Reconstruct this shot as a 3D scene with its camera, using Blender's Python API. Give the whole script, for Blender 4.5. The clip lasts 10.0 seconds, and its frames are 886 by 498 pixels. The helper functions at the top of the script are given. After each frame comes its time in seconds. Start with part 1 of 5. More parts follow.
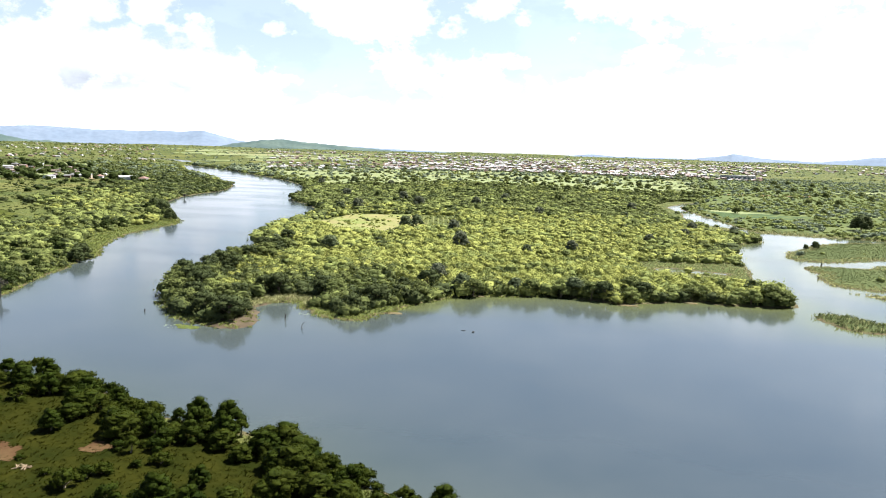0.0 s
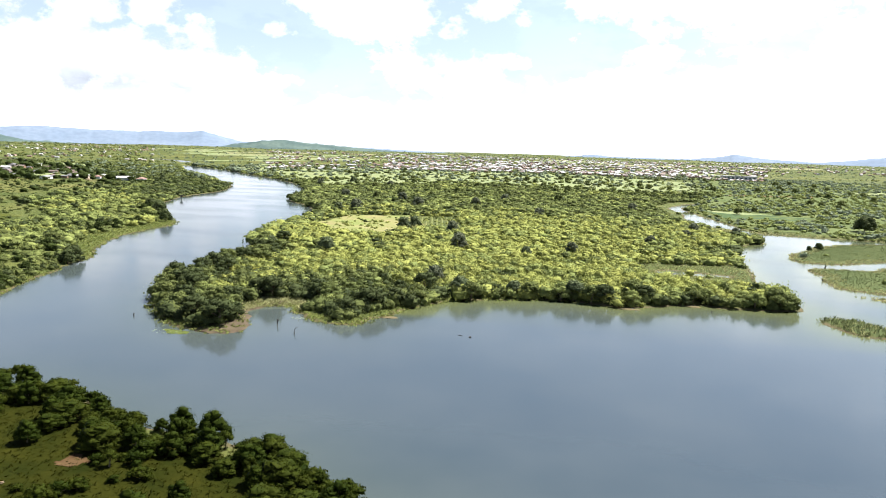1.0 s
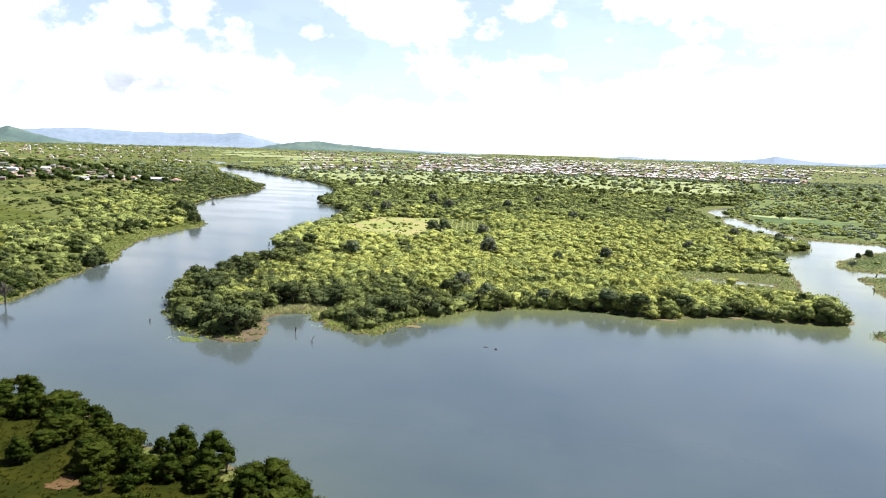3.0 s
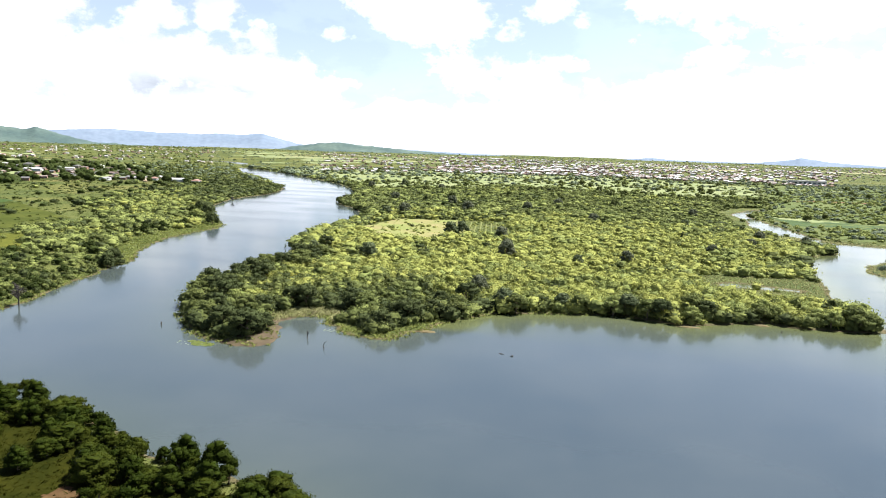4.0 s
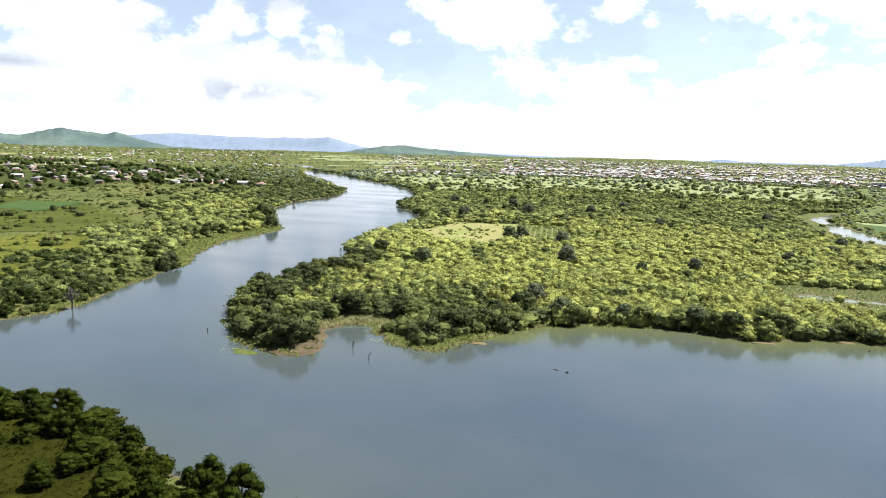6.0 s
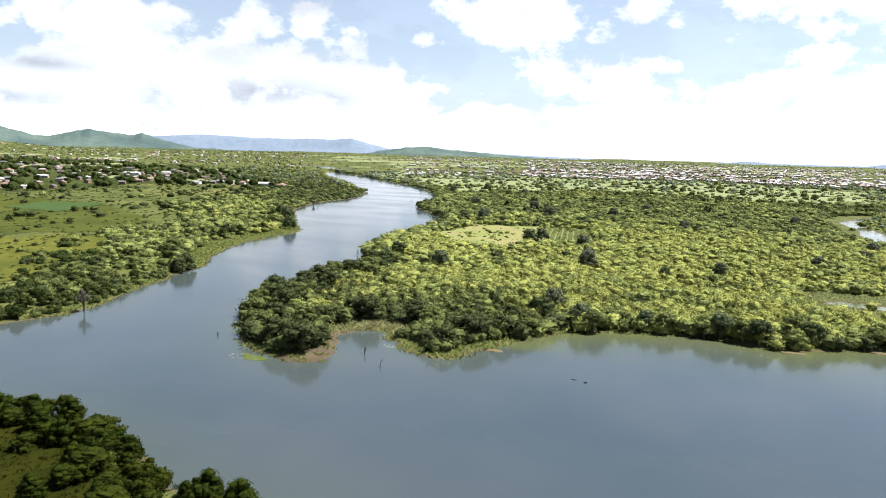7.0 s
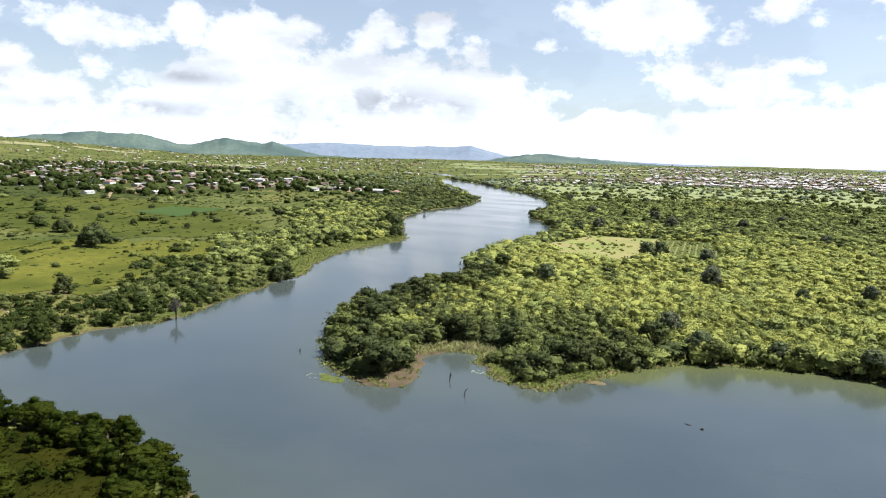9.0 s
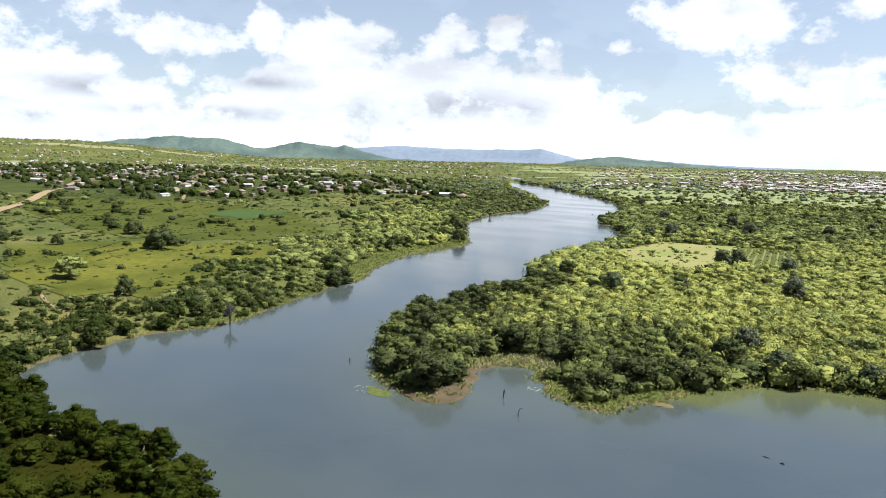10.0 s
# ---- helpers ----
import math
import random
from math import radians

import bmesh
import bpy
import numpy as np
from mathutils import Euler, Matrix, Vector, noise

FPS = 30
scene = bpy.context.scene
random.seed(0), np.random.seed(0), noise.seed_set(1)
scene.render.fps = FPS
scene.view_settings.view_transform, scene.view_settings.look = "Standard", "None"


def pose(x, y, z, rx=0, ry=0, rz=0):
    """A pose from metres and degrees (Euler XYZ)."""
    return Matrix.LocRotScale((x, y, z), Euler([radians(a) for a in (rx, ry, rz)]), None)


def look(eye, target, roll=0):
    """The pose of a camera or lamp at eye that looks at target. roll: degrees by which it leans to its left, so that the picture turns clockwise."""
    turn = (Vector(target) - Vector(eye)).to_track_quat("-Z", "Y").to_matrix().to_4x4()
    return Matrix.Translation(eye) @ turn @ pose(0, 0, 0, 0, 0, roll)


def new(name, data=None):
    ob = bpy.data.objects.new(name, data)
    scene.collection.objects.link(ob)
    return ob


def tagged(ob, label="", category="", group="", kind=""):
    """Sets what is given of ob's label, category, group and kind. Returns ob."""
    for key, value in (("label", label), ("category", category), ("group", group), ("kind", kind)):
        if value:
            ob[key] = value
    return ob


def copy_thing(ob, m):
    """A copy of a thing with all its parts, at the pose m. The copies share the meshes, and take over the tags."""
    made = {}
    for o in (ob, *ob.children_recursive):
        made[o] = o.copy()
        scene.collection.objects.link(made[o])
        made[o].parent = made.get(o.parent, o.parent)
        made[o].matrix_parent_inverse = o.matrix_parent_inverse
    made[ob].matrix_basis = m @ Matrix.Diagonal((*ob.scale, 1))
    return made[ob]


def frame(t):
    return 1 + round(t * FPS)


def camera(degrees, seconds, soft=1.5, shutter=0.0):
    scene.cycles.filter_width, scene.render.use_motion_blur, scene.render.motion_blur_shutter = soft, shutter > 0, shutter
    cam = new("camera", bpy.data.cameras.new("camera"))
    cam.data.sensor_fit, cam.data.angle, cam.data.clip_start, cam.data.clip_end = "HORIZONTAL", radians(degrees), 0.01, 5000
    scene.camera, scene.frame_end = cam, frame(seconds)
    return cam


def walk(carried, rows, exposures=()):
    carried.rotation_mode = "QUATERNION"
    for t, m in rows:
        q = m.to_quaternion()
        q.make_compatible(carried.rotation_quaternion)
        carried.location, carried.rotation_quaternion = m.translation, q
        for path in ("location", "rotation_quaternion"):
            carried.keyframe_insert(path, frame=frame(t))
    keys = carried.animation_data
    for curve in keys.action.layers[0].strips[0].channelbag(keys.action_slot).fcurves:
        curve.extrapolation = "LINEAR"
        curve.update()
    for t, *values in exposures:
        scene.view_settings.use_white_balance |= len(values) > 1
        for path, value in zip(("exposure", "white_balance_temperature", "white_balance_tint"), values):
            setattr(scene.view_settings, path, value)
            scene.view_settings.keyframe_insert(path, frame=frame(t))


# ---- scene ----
cam = camera(63.4, 10.0, soft=1.0)
PATH = [
    (0, (1.029, -2.668, 50.505), (0.616, -0.732, 50.224), 1.7),
    (0.5, (1.097, -0.035, 50.471), (0.683, 1.901, 50.19), 1.7),
    (1, (1.12, 2.618, 50.468), (0.705, 4.555, 50.188), 1.7),
    (1.5, (1.176, 5.223, 50.479), (0.76, 7.16, 50.201), 1.8),
    (2, (1.133, 7.7, 50.469), (0.684, 9.629, 50.191), 1.8),
    (2.5, (1.206, 10.212, 50.494), (0.721, 12.132, 50.216), 1.8),
    (2.7, (1.223, 11.206, 50.498), (0.73, 13.124, 50.22), 1.8),
    (3.8, (1.332, 16.648, 50.544), (0.781, 18.551, 50.266), 1.7),
    (4, (1.323, 17.632, 50.545), (0.761, 19.532, 50.268), 1.8),
    (4.5, (1.281, 20.085, 50.535), (0.671, 21.969, 50.258), 1.8),
    (5, (1.309, 22.587, 50.537), (0.647, 24.454, 50.26), 1.7),
    (5.5, (1.385, 25.284, 50.559), (0.666, 27.13, 50.283), 1.7),
    (5.7, (1.367, 26.352, 50.555), (0.644, 28.196, 50.279), 1.6),
    (6.8, (1.007, 32.422, 50.502), (0.236, 34.248, 50.23), 1.6),
    (7, (0.906, 33.728, 50.497), (0.119, 35.547, 50.224), 1.6),
    (7.5, (0.559, 37.666, 50.496), (-0.289, 39.457, 50.225), 1.5),
    (8, (-0.003, 42.403, 50.516), (-0.931, 44.154, 50.247), 1.5),
    (8.5, (-0.776, 47.28, 50.517), (-1.783, 48.987, 50.252), 1.5),
    (9, (-1.647, 51.846, 50.442), (-2.724, 53.511, 50.18), 1.5),
    (9.5, (-2.727, 56.493, 50.453), (-3.879, 58.107, 50.192), 1.4),
    (10, (-4.011, 61.118, 50.463), (-5.245, 62.671, 50.205), 1.4),
]
walk(cam, [(t, look(eye, goal, roll)) for t, eye, goal, roll in PATH], exposures=[(0, 1.94, 5980, 10), (5, 1.86, 5980, 10), (10, 1.56, 5980, 10)])

# ---- world, sun, exposure ----
SUN_ELEVATION, SUN_AZIMUTH = 58.0, 52.0  # degrees; azimuth from +y towards +x


def sky_world():
    w = bpy.data.worlds.new("sky")
    scene.world = w
    w.use_nodes = True
    nt = w.node_tree
    nt.nodes.clear()

    def math_node(op, a, b=None, c=None, clamp=False):
        n = nt.nodes.new("ShaderNodeMath")
        n.operation = op
        n.use_clamp = clamp
        for i, q in enumerate((a, b, c)):
            if q is None:
                continue
            if isinstance(q, (int, float)):
                n.inputs[i].default_value = q
            else:
                nt.links.new(q, n.inputs[i])
        return n.outputs[0]

    tc = nt.nodes.new("ShaderNodeTexCoord")
    sep = nt.nodes.new("ShaderNodeSeparateXYZ")
    nt.links.new(tc.outputs["Generated"], sep.inputs[0])
    x, y, z = sep.outputs
    rho = math_node("SQRT", math_node("ADD", math_node("ADD", math_node("MULTIPLY", x, x), math_node("MULTIPLY", y, y)), 1e-5))
    az = math_node("ARCTAN2", x, y)
    el = math_node("ARCTAN2", z, rho)

    def cloud_noise(scale, stretch, shift, detail, rough):
        cx = nt.nodes.new("ShaderNodeCombineXYZ")
        nt.links.new(math_node("DIVIDE", x, rho), cx.inputs[0])
        nt.links.new(math_node("DIVIDE", y, rho), cx.inputs[1])
        nt.links.new(math_node("MULTIPLY_ADD", el, stretch, shift), cx.inputs[2])
        n = nt.nodes.new("ShaderNodeTexNoise")
        n.inputs["Scale"].default_value = scale
        n.inputs["Detail"].default_value = detail
        n.inputs["Roughness"].default_value = rough
        nt.links.new(cx.outputs[0], n.inputs["Vector"])
        return n.outputs["Fac"]

    big = cloud_noise(6.0, 1.6, 0.3, 9.0, 0.6)
    fine = cloud_noise(16.0, 1.4, 4.1, 8.0, 0.62)
    shade = cloud_noise(8.0, 2.6, 9.0, 7.0, 0.55)

    def heaps(spots, power):
        total = None
        for a0, e0, wa, we, amount in spots:
            da = math_node("DIVIDE", math_node("SUBTRACT", az, radians(a0)), radians(wa))
            de = math_node("DIVIDE", math_node("SUBTRACT", el, radians(e0)), radians(we))
            r2 = math_node("ADD", math_node("MULTIPLY", da, da), math_node("MULTIPLY", de, de))
            g = math_node("MULTIPLY", math_node("EXPONENT", math_node("MULTIPLY", math_node("POWER", r2, power), -0.6)), amount)
            total = g if total is None else math_node("MAXIMUM", total, g)
        return total

    def ramp_node(value, lo, hi, to_lo=0.0, to_hi=1.0):
        n = nt.nodes.new("ShaderNodeMapRange")
        n.interpolation_type = "SMOOTHSTEP"
        for name, v in (("From Min", lo), ("From Max", hi), ("To Min", to_lo), ("To Max", to_hi)):
            n.inputs[name].default_value = v
        nt.links.new(value, n.inputs["Value"])
        return n.outputs[0]
    # white bank over the horizon, the heaps in view, broken cloud overhead
    bias = math_node("MAXIMUM", heaps(CLOUDS, 1.1), ramp_node(el, radians(6.0), radians(2.2)))
    bias = math_node("MAXIMUM", bias, ramp_node(el, radians(17), radians(30), 0.0, 0.1))
    edge = math_node("ADD", math_node("MULTIPLY_ADD", big, 1.9, -0.95), math_node("MULTIPLY_ADD", fine, 1.5, -0.75))
    cover = ramp_node(math_node("ADD", bias, edge), 0.33, 0.78)
    cover = math_node("MAXIMUM", cover, ramp_node(el, radians(10), radians(24), 0.36, 0.05))
    grey = math_node("MULTIPLY", math_node("MULTIPLY", heaps(UNDERSIDES, 0.8), 1.25), ramp_node(math_node("MULTIPLY_ADD", edge, 0.9, shade), 0.3, 0.62, 0.0, 1.3))
    light = math_node("SUBTRACT", ramp_node(math_node("MULTIPLY_ADD", edge, 0.25, shade), 0.3, 0.6, 0.5), grey, clamp=True)
    light = math_node("MAXIMUM", light, ramp_node(cover, 0.7, 0.4, 0.0, 0.8))
    ramp = nt.nodes.new("ShaderNodeMix")
    ramp.data_type = "RGBA"
    nt.links.new(light, ramp.inputs[0])
    ramp.inputs[6].default_value = (0.21, 0.218, 0.232, 1)
    ramp.inputs[7].default_value = (0.46, 0.463, 0.47, 1)
    sky = nt.nodes.new("ShaderNodeTexSky")
    sky.sky_type = "NISHITA"
    sky.sun_disc = False
    sky.sun_elevation = radians(SUN_ELEVATION)
    sky.sun_rotation = radians(SUN_AZIMUTH)
    sky.dust_density = 0.6
    sky.ozone_density = 2.0
    lift = nt.nodes.new("ShaderNodeVectorMath")
    lift.operation = "SCALE"
    nt.links.new(sky.outputs[0], lift.inputs[0])
    lift.inputs["Scale"].default_value = SKY_STRENGTH
    # clouds towards the sun shine more
    a, e = radians(SUN_AZIMUTH), radians(SUN_ELEVATION)
    facing = math_node("ADD", math_node("ADD", math_node("MULTIPLY", x, math.sin(a) * math.cos(e)), math_node("MULTIPLY", y, math.cos(a) * math.cos(e))), math_node("MULTIPLY", z, math.sin(e)))
    glow = math_node("MULTIPLY_ADD", math_node("POWER", math_node("MAXIMUM", facing, 0.0), 4.0), 3.0, 0.74)
    low = math_node("EXPONENT", math_node("MULTIPLY", math_node("POWER", math_node("MAXIMUM", el, 0.0), 2.0), -1.0 / (2 * 0.085 ** 2)))
    glow = math_node("MULTIPLY", glow, math_node("MULTIPLY_ADD", low, 0.35, 1.0))
    lit = nt.nodes.new("ShaderNodeVectorMath")
    lit.operation = "SCALE"
    nt.links.new(ramp.outputs[2], lit.inputs[0])
    nt.links.new(glow, lit.inputs["Scale"])
    mix = nt.nodes.new("ShaderNodeMix")
    mix.data_type = "RGBA"
    nt.links.new(cover, mix.inputs[0])
    nt.links.new(lift.outputs[0], mix.inputs[6])
    nt.links.new(lit.outputs[0], mix.inputs[7])
    bg = nt.nodes.new("ShaderNodeBackground")
    bg.inputs["Strength"].default_value = 1.0
    nt.links.new(mix.outputs[2], bg.inputs["Color"])
    out = nt.nodes.new("ShaderNodeOutputWorld")
    nt.links.new(bg.outputs[0], out.inputs["Surface"])


SKY_STRENGTH = 0.038
# heaps of cloud and their grey undersides: azimuth, elevation, half widths in degrees, amount
CLOUDS = (
    (-57.4, 7.9, 5, 1.5, 0.9),
    (-41.6, 5, 13.5, 4.3, 1.1),
    (-52.2, 8.7, 1.6, 2, 0.9),
    (-38.2, 8.9, 3.4, 1.9, 1),
    (-34.2, 9.3, 2.3, 1.9, 1),
    (-30.6, 8, 1.6, 1.8, 0.9),
    (-46.4, 8, 5.9, 2.3, 1),
    (-63, 3.6, 13.1, 2.8, 1),
    (-17.4, 10.6, 5.6, 2.5, 0.95),
    (-11.7, 9.2, 1.7, 1.4, 0.7),
    (-9.1, 10.6, 2.5, 1.4, 0.8),
    (-13.9, 5.5, 6.1, 1.9, 0.95),
    (-8.3, 6.6, 2.7, 1, 0.7),
    (-25.4, 8.2, 3.6, 0.8, 0.55),
    (-22.9, 4.2, 7.2, 1.8, 0.6),
    (8.5, 10.5, 10.8, 2, 0.95),
    (5.2, 7.3, 5, 0.8, 0.6),
    (8.6, 4.5, 14.9, 2.5, 0.85),
    (16.9, 8, 2.7, 2, 0.8),
    (0.4, 5.1, 5.4, 1.4, 0.6),
    (-6.2, 10, 1.4, 1, 0.6),
    (-14, 8, 1.8, 0.9, 0.5),
    (-82, 6, 14, 6, 0.9),
    (45, 9, 16, 8, 0.9),
)
UNDERSIDES = (
    (-52.2, 5.1, 2.5, 0.5, 0.55),
    (-64.5, 4.2, 2.3, 0.6, 0.6),
    (-57.5, 2.8, 5.9, 0.5, 0.6),
    (-45.1, 3.5, 2.9, 0.4, 0.35),
    (-38.5, 4, 2.9, 0.4, 0.35),
    (-69, 2.1, 2.7, 0.4, 0.5),
    (-37.5, 4, 5, 1.1, 0.55),
    (-32.9, 3.9, 3.2, 0.8, 0.4),
    (-42.7, 2.4, 2, 0.7, 0.4),
    (-15.2, 4, 3.2, 0.5, 0.3),
    (5.4, 5.1, 5, 0.5, 0.22),
)
sky_world()
sun = new("sun", bpy.data.lights.new("sun", "SUN"))
sun.data.energy, sun.data.angle, sun.data.color = 5.0, radians(0.5), (1.0, 0.95, 0.86)
a, e = radians(SUN_AZIMUTH), radians(SUN_ELEVATION)
sun.matrix_world = look((0, 0, 0), (-math.sin(a) * math.cos(e), -math.cos(a) * math.cos(e), -math.sin(e)))

# ---- materials ----


def material(name, build):
    m = bpy.data.materials.new(name)
    m.use_nodes = True
    nt = m.node_tree
    nt.nodes.clear()
    out = nt.nodes.new("ShaderNodeOutputMaterial")
    build(nt, out)
    return m


def noise_fac(nt, scale, detail=4.0, rough=0.55, lo=0.35, hi=0.65, stretch=(1, 1, 1)):
    """Noise in world metres (scale: per metre), spread to 0..1 between lo and hi."""
    g = nt.nodes.new("ShaderNodeNewGeometry")
    mp = nt.nodes.new("ShaderNodeMapping")
    mp.inputs["Scale"].default_value = stretch
    nt.links.new(g.outputs["Position"], mp.inputs["Vector"])
    n = nt.nodes.new("ShaderNodeTexNoise")
    n.inputs["Scale"].default_value = scale
    n.inputs["Detail"].default_value = detail
    n.inputs["Roughness"].default_value = rough
    nt.links.new(mp.outputs[0], n.inputs["Vector"])
    r = nt.nodes.new("ShaderNodeMapRange")
    r.inputs["From Min"].default_value, r.inputs["From Max"].default_value = lo, hi
    nt.links.new(n.outputs["Fac"], r.inputs["Value"])
    return r.outputs[0]


def mix_rgb(nt, fac, a, b):
    n = nt.nodes.new("ShaderNodeMix")
    n.data_type = "RGBA"
    for slot, q in ((0, fac), (6, a), (7, b)):
        if isinstance(q, (int, float)):
            n.inputs[slot].default_value = q
        elif isinstance(q, tuple):
            n.inputs[slot].default_value = (*q, 1)
        else:
            nt.links.new(q, n.inputs[slot])
    return n.outputs[2]


def principled(nt, out, colour, rough=0.8, metal=0.0, bump=None, bump_strength=0.3, bump_distance=0.05):
    p = nt.nodes.new("ShaderNodeBsdfPrincipled")
    if isinstance(colour, tuple):
        p.inputs["Base Color"].default_value = (*colour, 1)
    else:
        nt.links.new(colour, p.inputs["Base Color"])
    if isinstance(rough, (int, float)):
        p.inputs["Roughness"].default_value = rough
    else:
        nt.links.new(rough, p.inputs["Roughness"])
    p.inputs["Metallic"].default_value = metal
    if bump is not None:
        b = nt.nodes.new("ShaderNodeBump")
        b.inputs["Strength"].default_value = bump_strength
        b.inputs["Distance"].default_value = bump_distance
        nt.links.new(bump, b.inputs["Height"])
        nt.links.new(b.outputs[0], p.inputs["Normal"])
    nt.links.new(p.outputs[0], out.inputs["Surface"])
    return p


def plain(name, c1, c2, scale=1.0, rough=0.8, metal=0.0, bump=0.2, fine=None):
    """Two tones of one surface mixed by noise at two scales, with fine relief."""
    def build(nt, out):
        big = noise_fac(nt, scale)
        small = noise_fac(nt, fine or scale * 9, 5.0)
        col = mix_rgb(nt, big, c1, c2)
        dark = tuple(v * 0.72 for v in c1)
        col = mix_rgb(nt, mul(nt, small, 0.45), col, dark)
        p = principled(nt, out, col, rough, metal, small, bump)
        p.inputs["Specular IOR Level"].default_value = 0.5 if rough < 0.6 else 0.12 if rough < 0.93 else 0.03
    return material(name, build)


def mul(nt, a, k):
    n = nt.nodes.new("ShaderNodeMath")
    n.operation = "MULTIPLY"
    nt.links.new(a, n.inputs[0])
    n.inputs[1].default_value = k
    return n.outputs[0]


def foliage(name, c1, c2, c3, patch=0.06, grain=2.4):
    """Leaves: each plant its own tone between c1 and c2, whole patches shifted towards c3, dark gaps between sprays
    painted as grain.
    """
    def build(nt, out):
        g = nt.nodes.new("ShaderNodeNewGeometry")
        plant = nt.nodes.new("ShaderNodeAttribute")
        plant.attribute_name = "tone"
        leaf = nt.nodes.new("ShaderNodeMix")
        leaf.inputs[0].default_value = 0.22
        nt.links.new(plant.outputs["Fac"], leaf.inputs[2])
        nt.links.new(g.outputs["Random Per Island"], leaf.inputs[3])
        tone = nt.nodes.new("ShaderNodeMix")
        tone.inputs[0].default_value = 0.3
        nt.links.new(leaf.outputs[0], tone.inputs[2])
        nt.links.new(noise_fac(nt, 0.24, 2.0), tone.inputs[3])
        col = mix_rgb(nt, tone.outputs[0], c1, c2)
        col = mix_rgb(nt, mul(nt, noise_fac(nt, patch, 5.0), 0.65), col, c3)
        # fine noise darkens the colour like shade in gaps between leaves
        gap_shade = nt.nodes.new("ShaderNodeMix")
        gap_shade.data_type, gap_shade.blend_type = "RGBA", "MULTIPLY"
        nt.links.new(noise_fac(nt, grain, 4.0, 0.65, 0.42, 0.7), gap_shade.inputs[0])
        nt.links.new(col, gap_shade.inputs[6])
        gap_shade.inputs[7].default_value = (0.5, 0.56, 0.5, 1)
        col = gap_shade.outputs[2]
        p = principled(nt, out, col, 0.7)
        p.inputs["Specular IOR Level"].default_value = 0.025
        tr = nt.nodes.new("ShaderNodeBsdfTranslucent")
        nt.links.new(col, tr.inputs["Color"])
        mx = nt.nodes.new("ShaderNodeMixShader")
        mx.inputs[0].default_value = 0.3
        nt.links.new(p.outputs[0], mx.inputs[1])
        nt.links.new(tr.outputs[0], mx.inputs[2])
        nt.links.new(mx.outputs[0], out.inputs["Surface"])
    return material(name, build)


def ground_material(nt, out):
    g = nt.nodes.new("ShaderNodeNewGeometry")
    sep = nt.nodes.new("ShaderNodeSeparateXYZ")
    nt.links.new(g.outputs["Position"], sep.inputs[0])
    green = mix_rgb(nt, noise_fac(nt, 0.03, 6.0), (0.044, 0.056, 0.013), (0.088, 0.092, 0.024))
    green = mix_rgb(nt, mul(nt, noise_fac(nt, 0.6, 5.0), 0.6), green, (0.03, 0.04, 0.008))
    dry = mix_rgb(nt, noise_fac(nt, 0.4, 5.0), (0.125, 0.11, 0.034), (0.1, 0.096, 0.026))
    col = mix_rgb(nt, mul(nt, noise_fac(nt, 0.011, 7.0, 0.6, 0.5, 0.66), 0.7), green, dry)
    col = mix_rgb(nt, mul(nt, noise_fac(nt, 0.02, 8.0, 0.65, 0.6, 0.7, (0.35, 1, 1)), 0.55), col, (0.1, 0.072, 0.034))
    # wet mud and bare sand just above the waterline
    edge = nt.nodes.new("ShaderNodeMapRange")
    edge.inputs["From Min"].default_value, edge.inputs["From Max"].default_value = 0.34, 0.16
    nt.links.new(sep.outputs["Z"], edge.inputs["Value"])
    mud = mix_rgb(nt, noise_fac(nt, 0.5, 5.0), (0.09, 0.068, 0.034), (0.055, 0.052, 0.022))
    col = mix_rgb(nt, edge.outputs[0], col, mud)
    p = principled(nt, out, col, 0.9, 0.0, noise_fac(nt, 1.6, 8.0), 0.8, 0.35)
    p.inputs["Specular IOR Level"].default_value = 0.08


def water_material(nt, out):
    # wind lanes: smooth and ruffled stretches
    lanes = noise_fac(nt, 0.012, 5.0, 0.55, 0.4, 0.62, (1, 2.6, 1))
    rr = nt.nodes.new("ShaderNodeMapRange")
    rr.inputs["To Min"].default_value, rr.inputs["To Max"].default_value = 0.09, 0.16
    nt.links.new(lanes, rr.inputs["Value"])
    tone = mix_rgb(nt, noise_fac(nt, 0.02, 4.0), (0.028, 0.037, 0.0435), (0.039, 0.047, 0.051))
    shallow = nt.nodes.new("ShaderNodeAttribute")
    shallow.attribute_name = "shallow"
    tone = mix_rgb(nt, shallow.outputs["Fac"], tone, (0.07, 0.076, 0.02))
    ripple = noise_fac(nt, 1.1, 5.0, 0.6, 0.2, 0.8)
    p = principled(nt, out, tone, rr.outputs[0], 0.0, ripple, 0.06, 0.05)
    p.inputs["IOR"].default_value = 1.33


GROUND = material("ground_grass", ground_material)
WATER = material("lake_water", water_material)
LEAF_BRIGHT = foliage("leaf_bright", (0.195, 0.212, 0.058), (0.27, 0.274, 0.07), (0.268, 0.262, 0.068))
LEAF_MID = foliage("leaf_mid", (0.142, 0.164, 0.051), (0.212, 0.23, 0.068), (0.2, 0.212, 0.063))
LEAF_DARK = foliage("leaf_dark", (0.035, 0.044, 0.018), (0.066, 0.078, 0.028), (0.064, 0.073, 0.027))
LEAF_RICH = foliage("leaf_rich", (0.074, 0.088, 0.028), (0.125, 0.14, 0.043), (0.128, 0.135, 0.042))
# left-bank leaf, its tone lowered to stand for a cloud's shadow
LEAF_BANK_SHADED = foliage("leaf_bank_shaded", (0.02, 0.03, 0.008), (0.042, 0.055, 0.013), (0.046, 0.055, 0.014))
LEAF_SAGE = foliage("leaf_sage", (0.07, 0.085, 0.042), (0.11, 0.125, 0.06), (0.1, 0.115, 0.054))
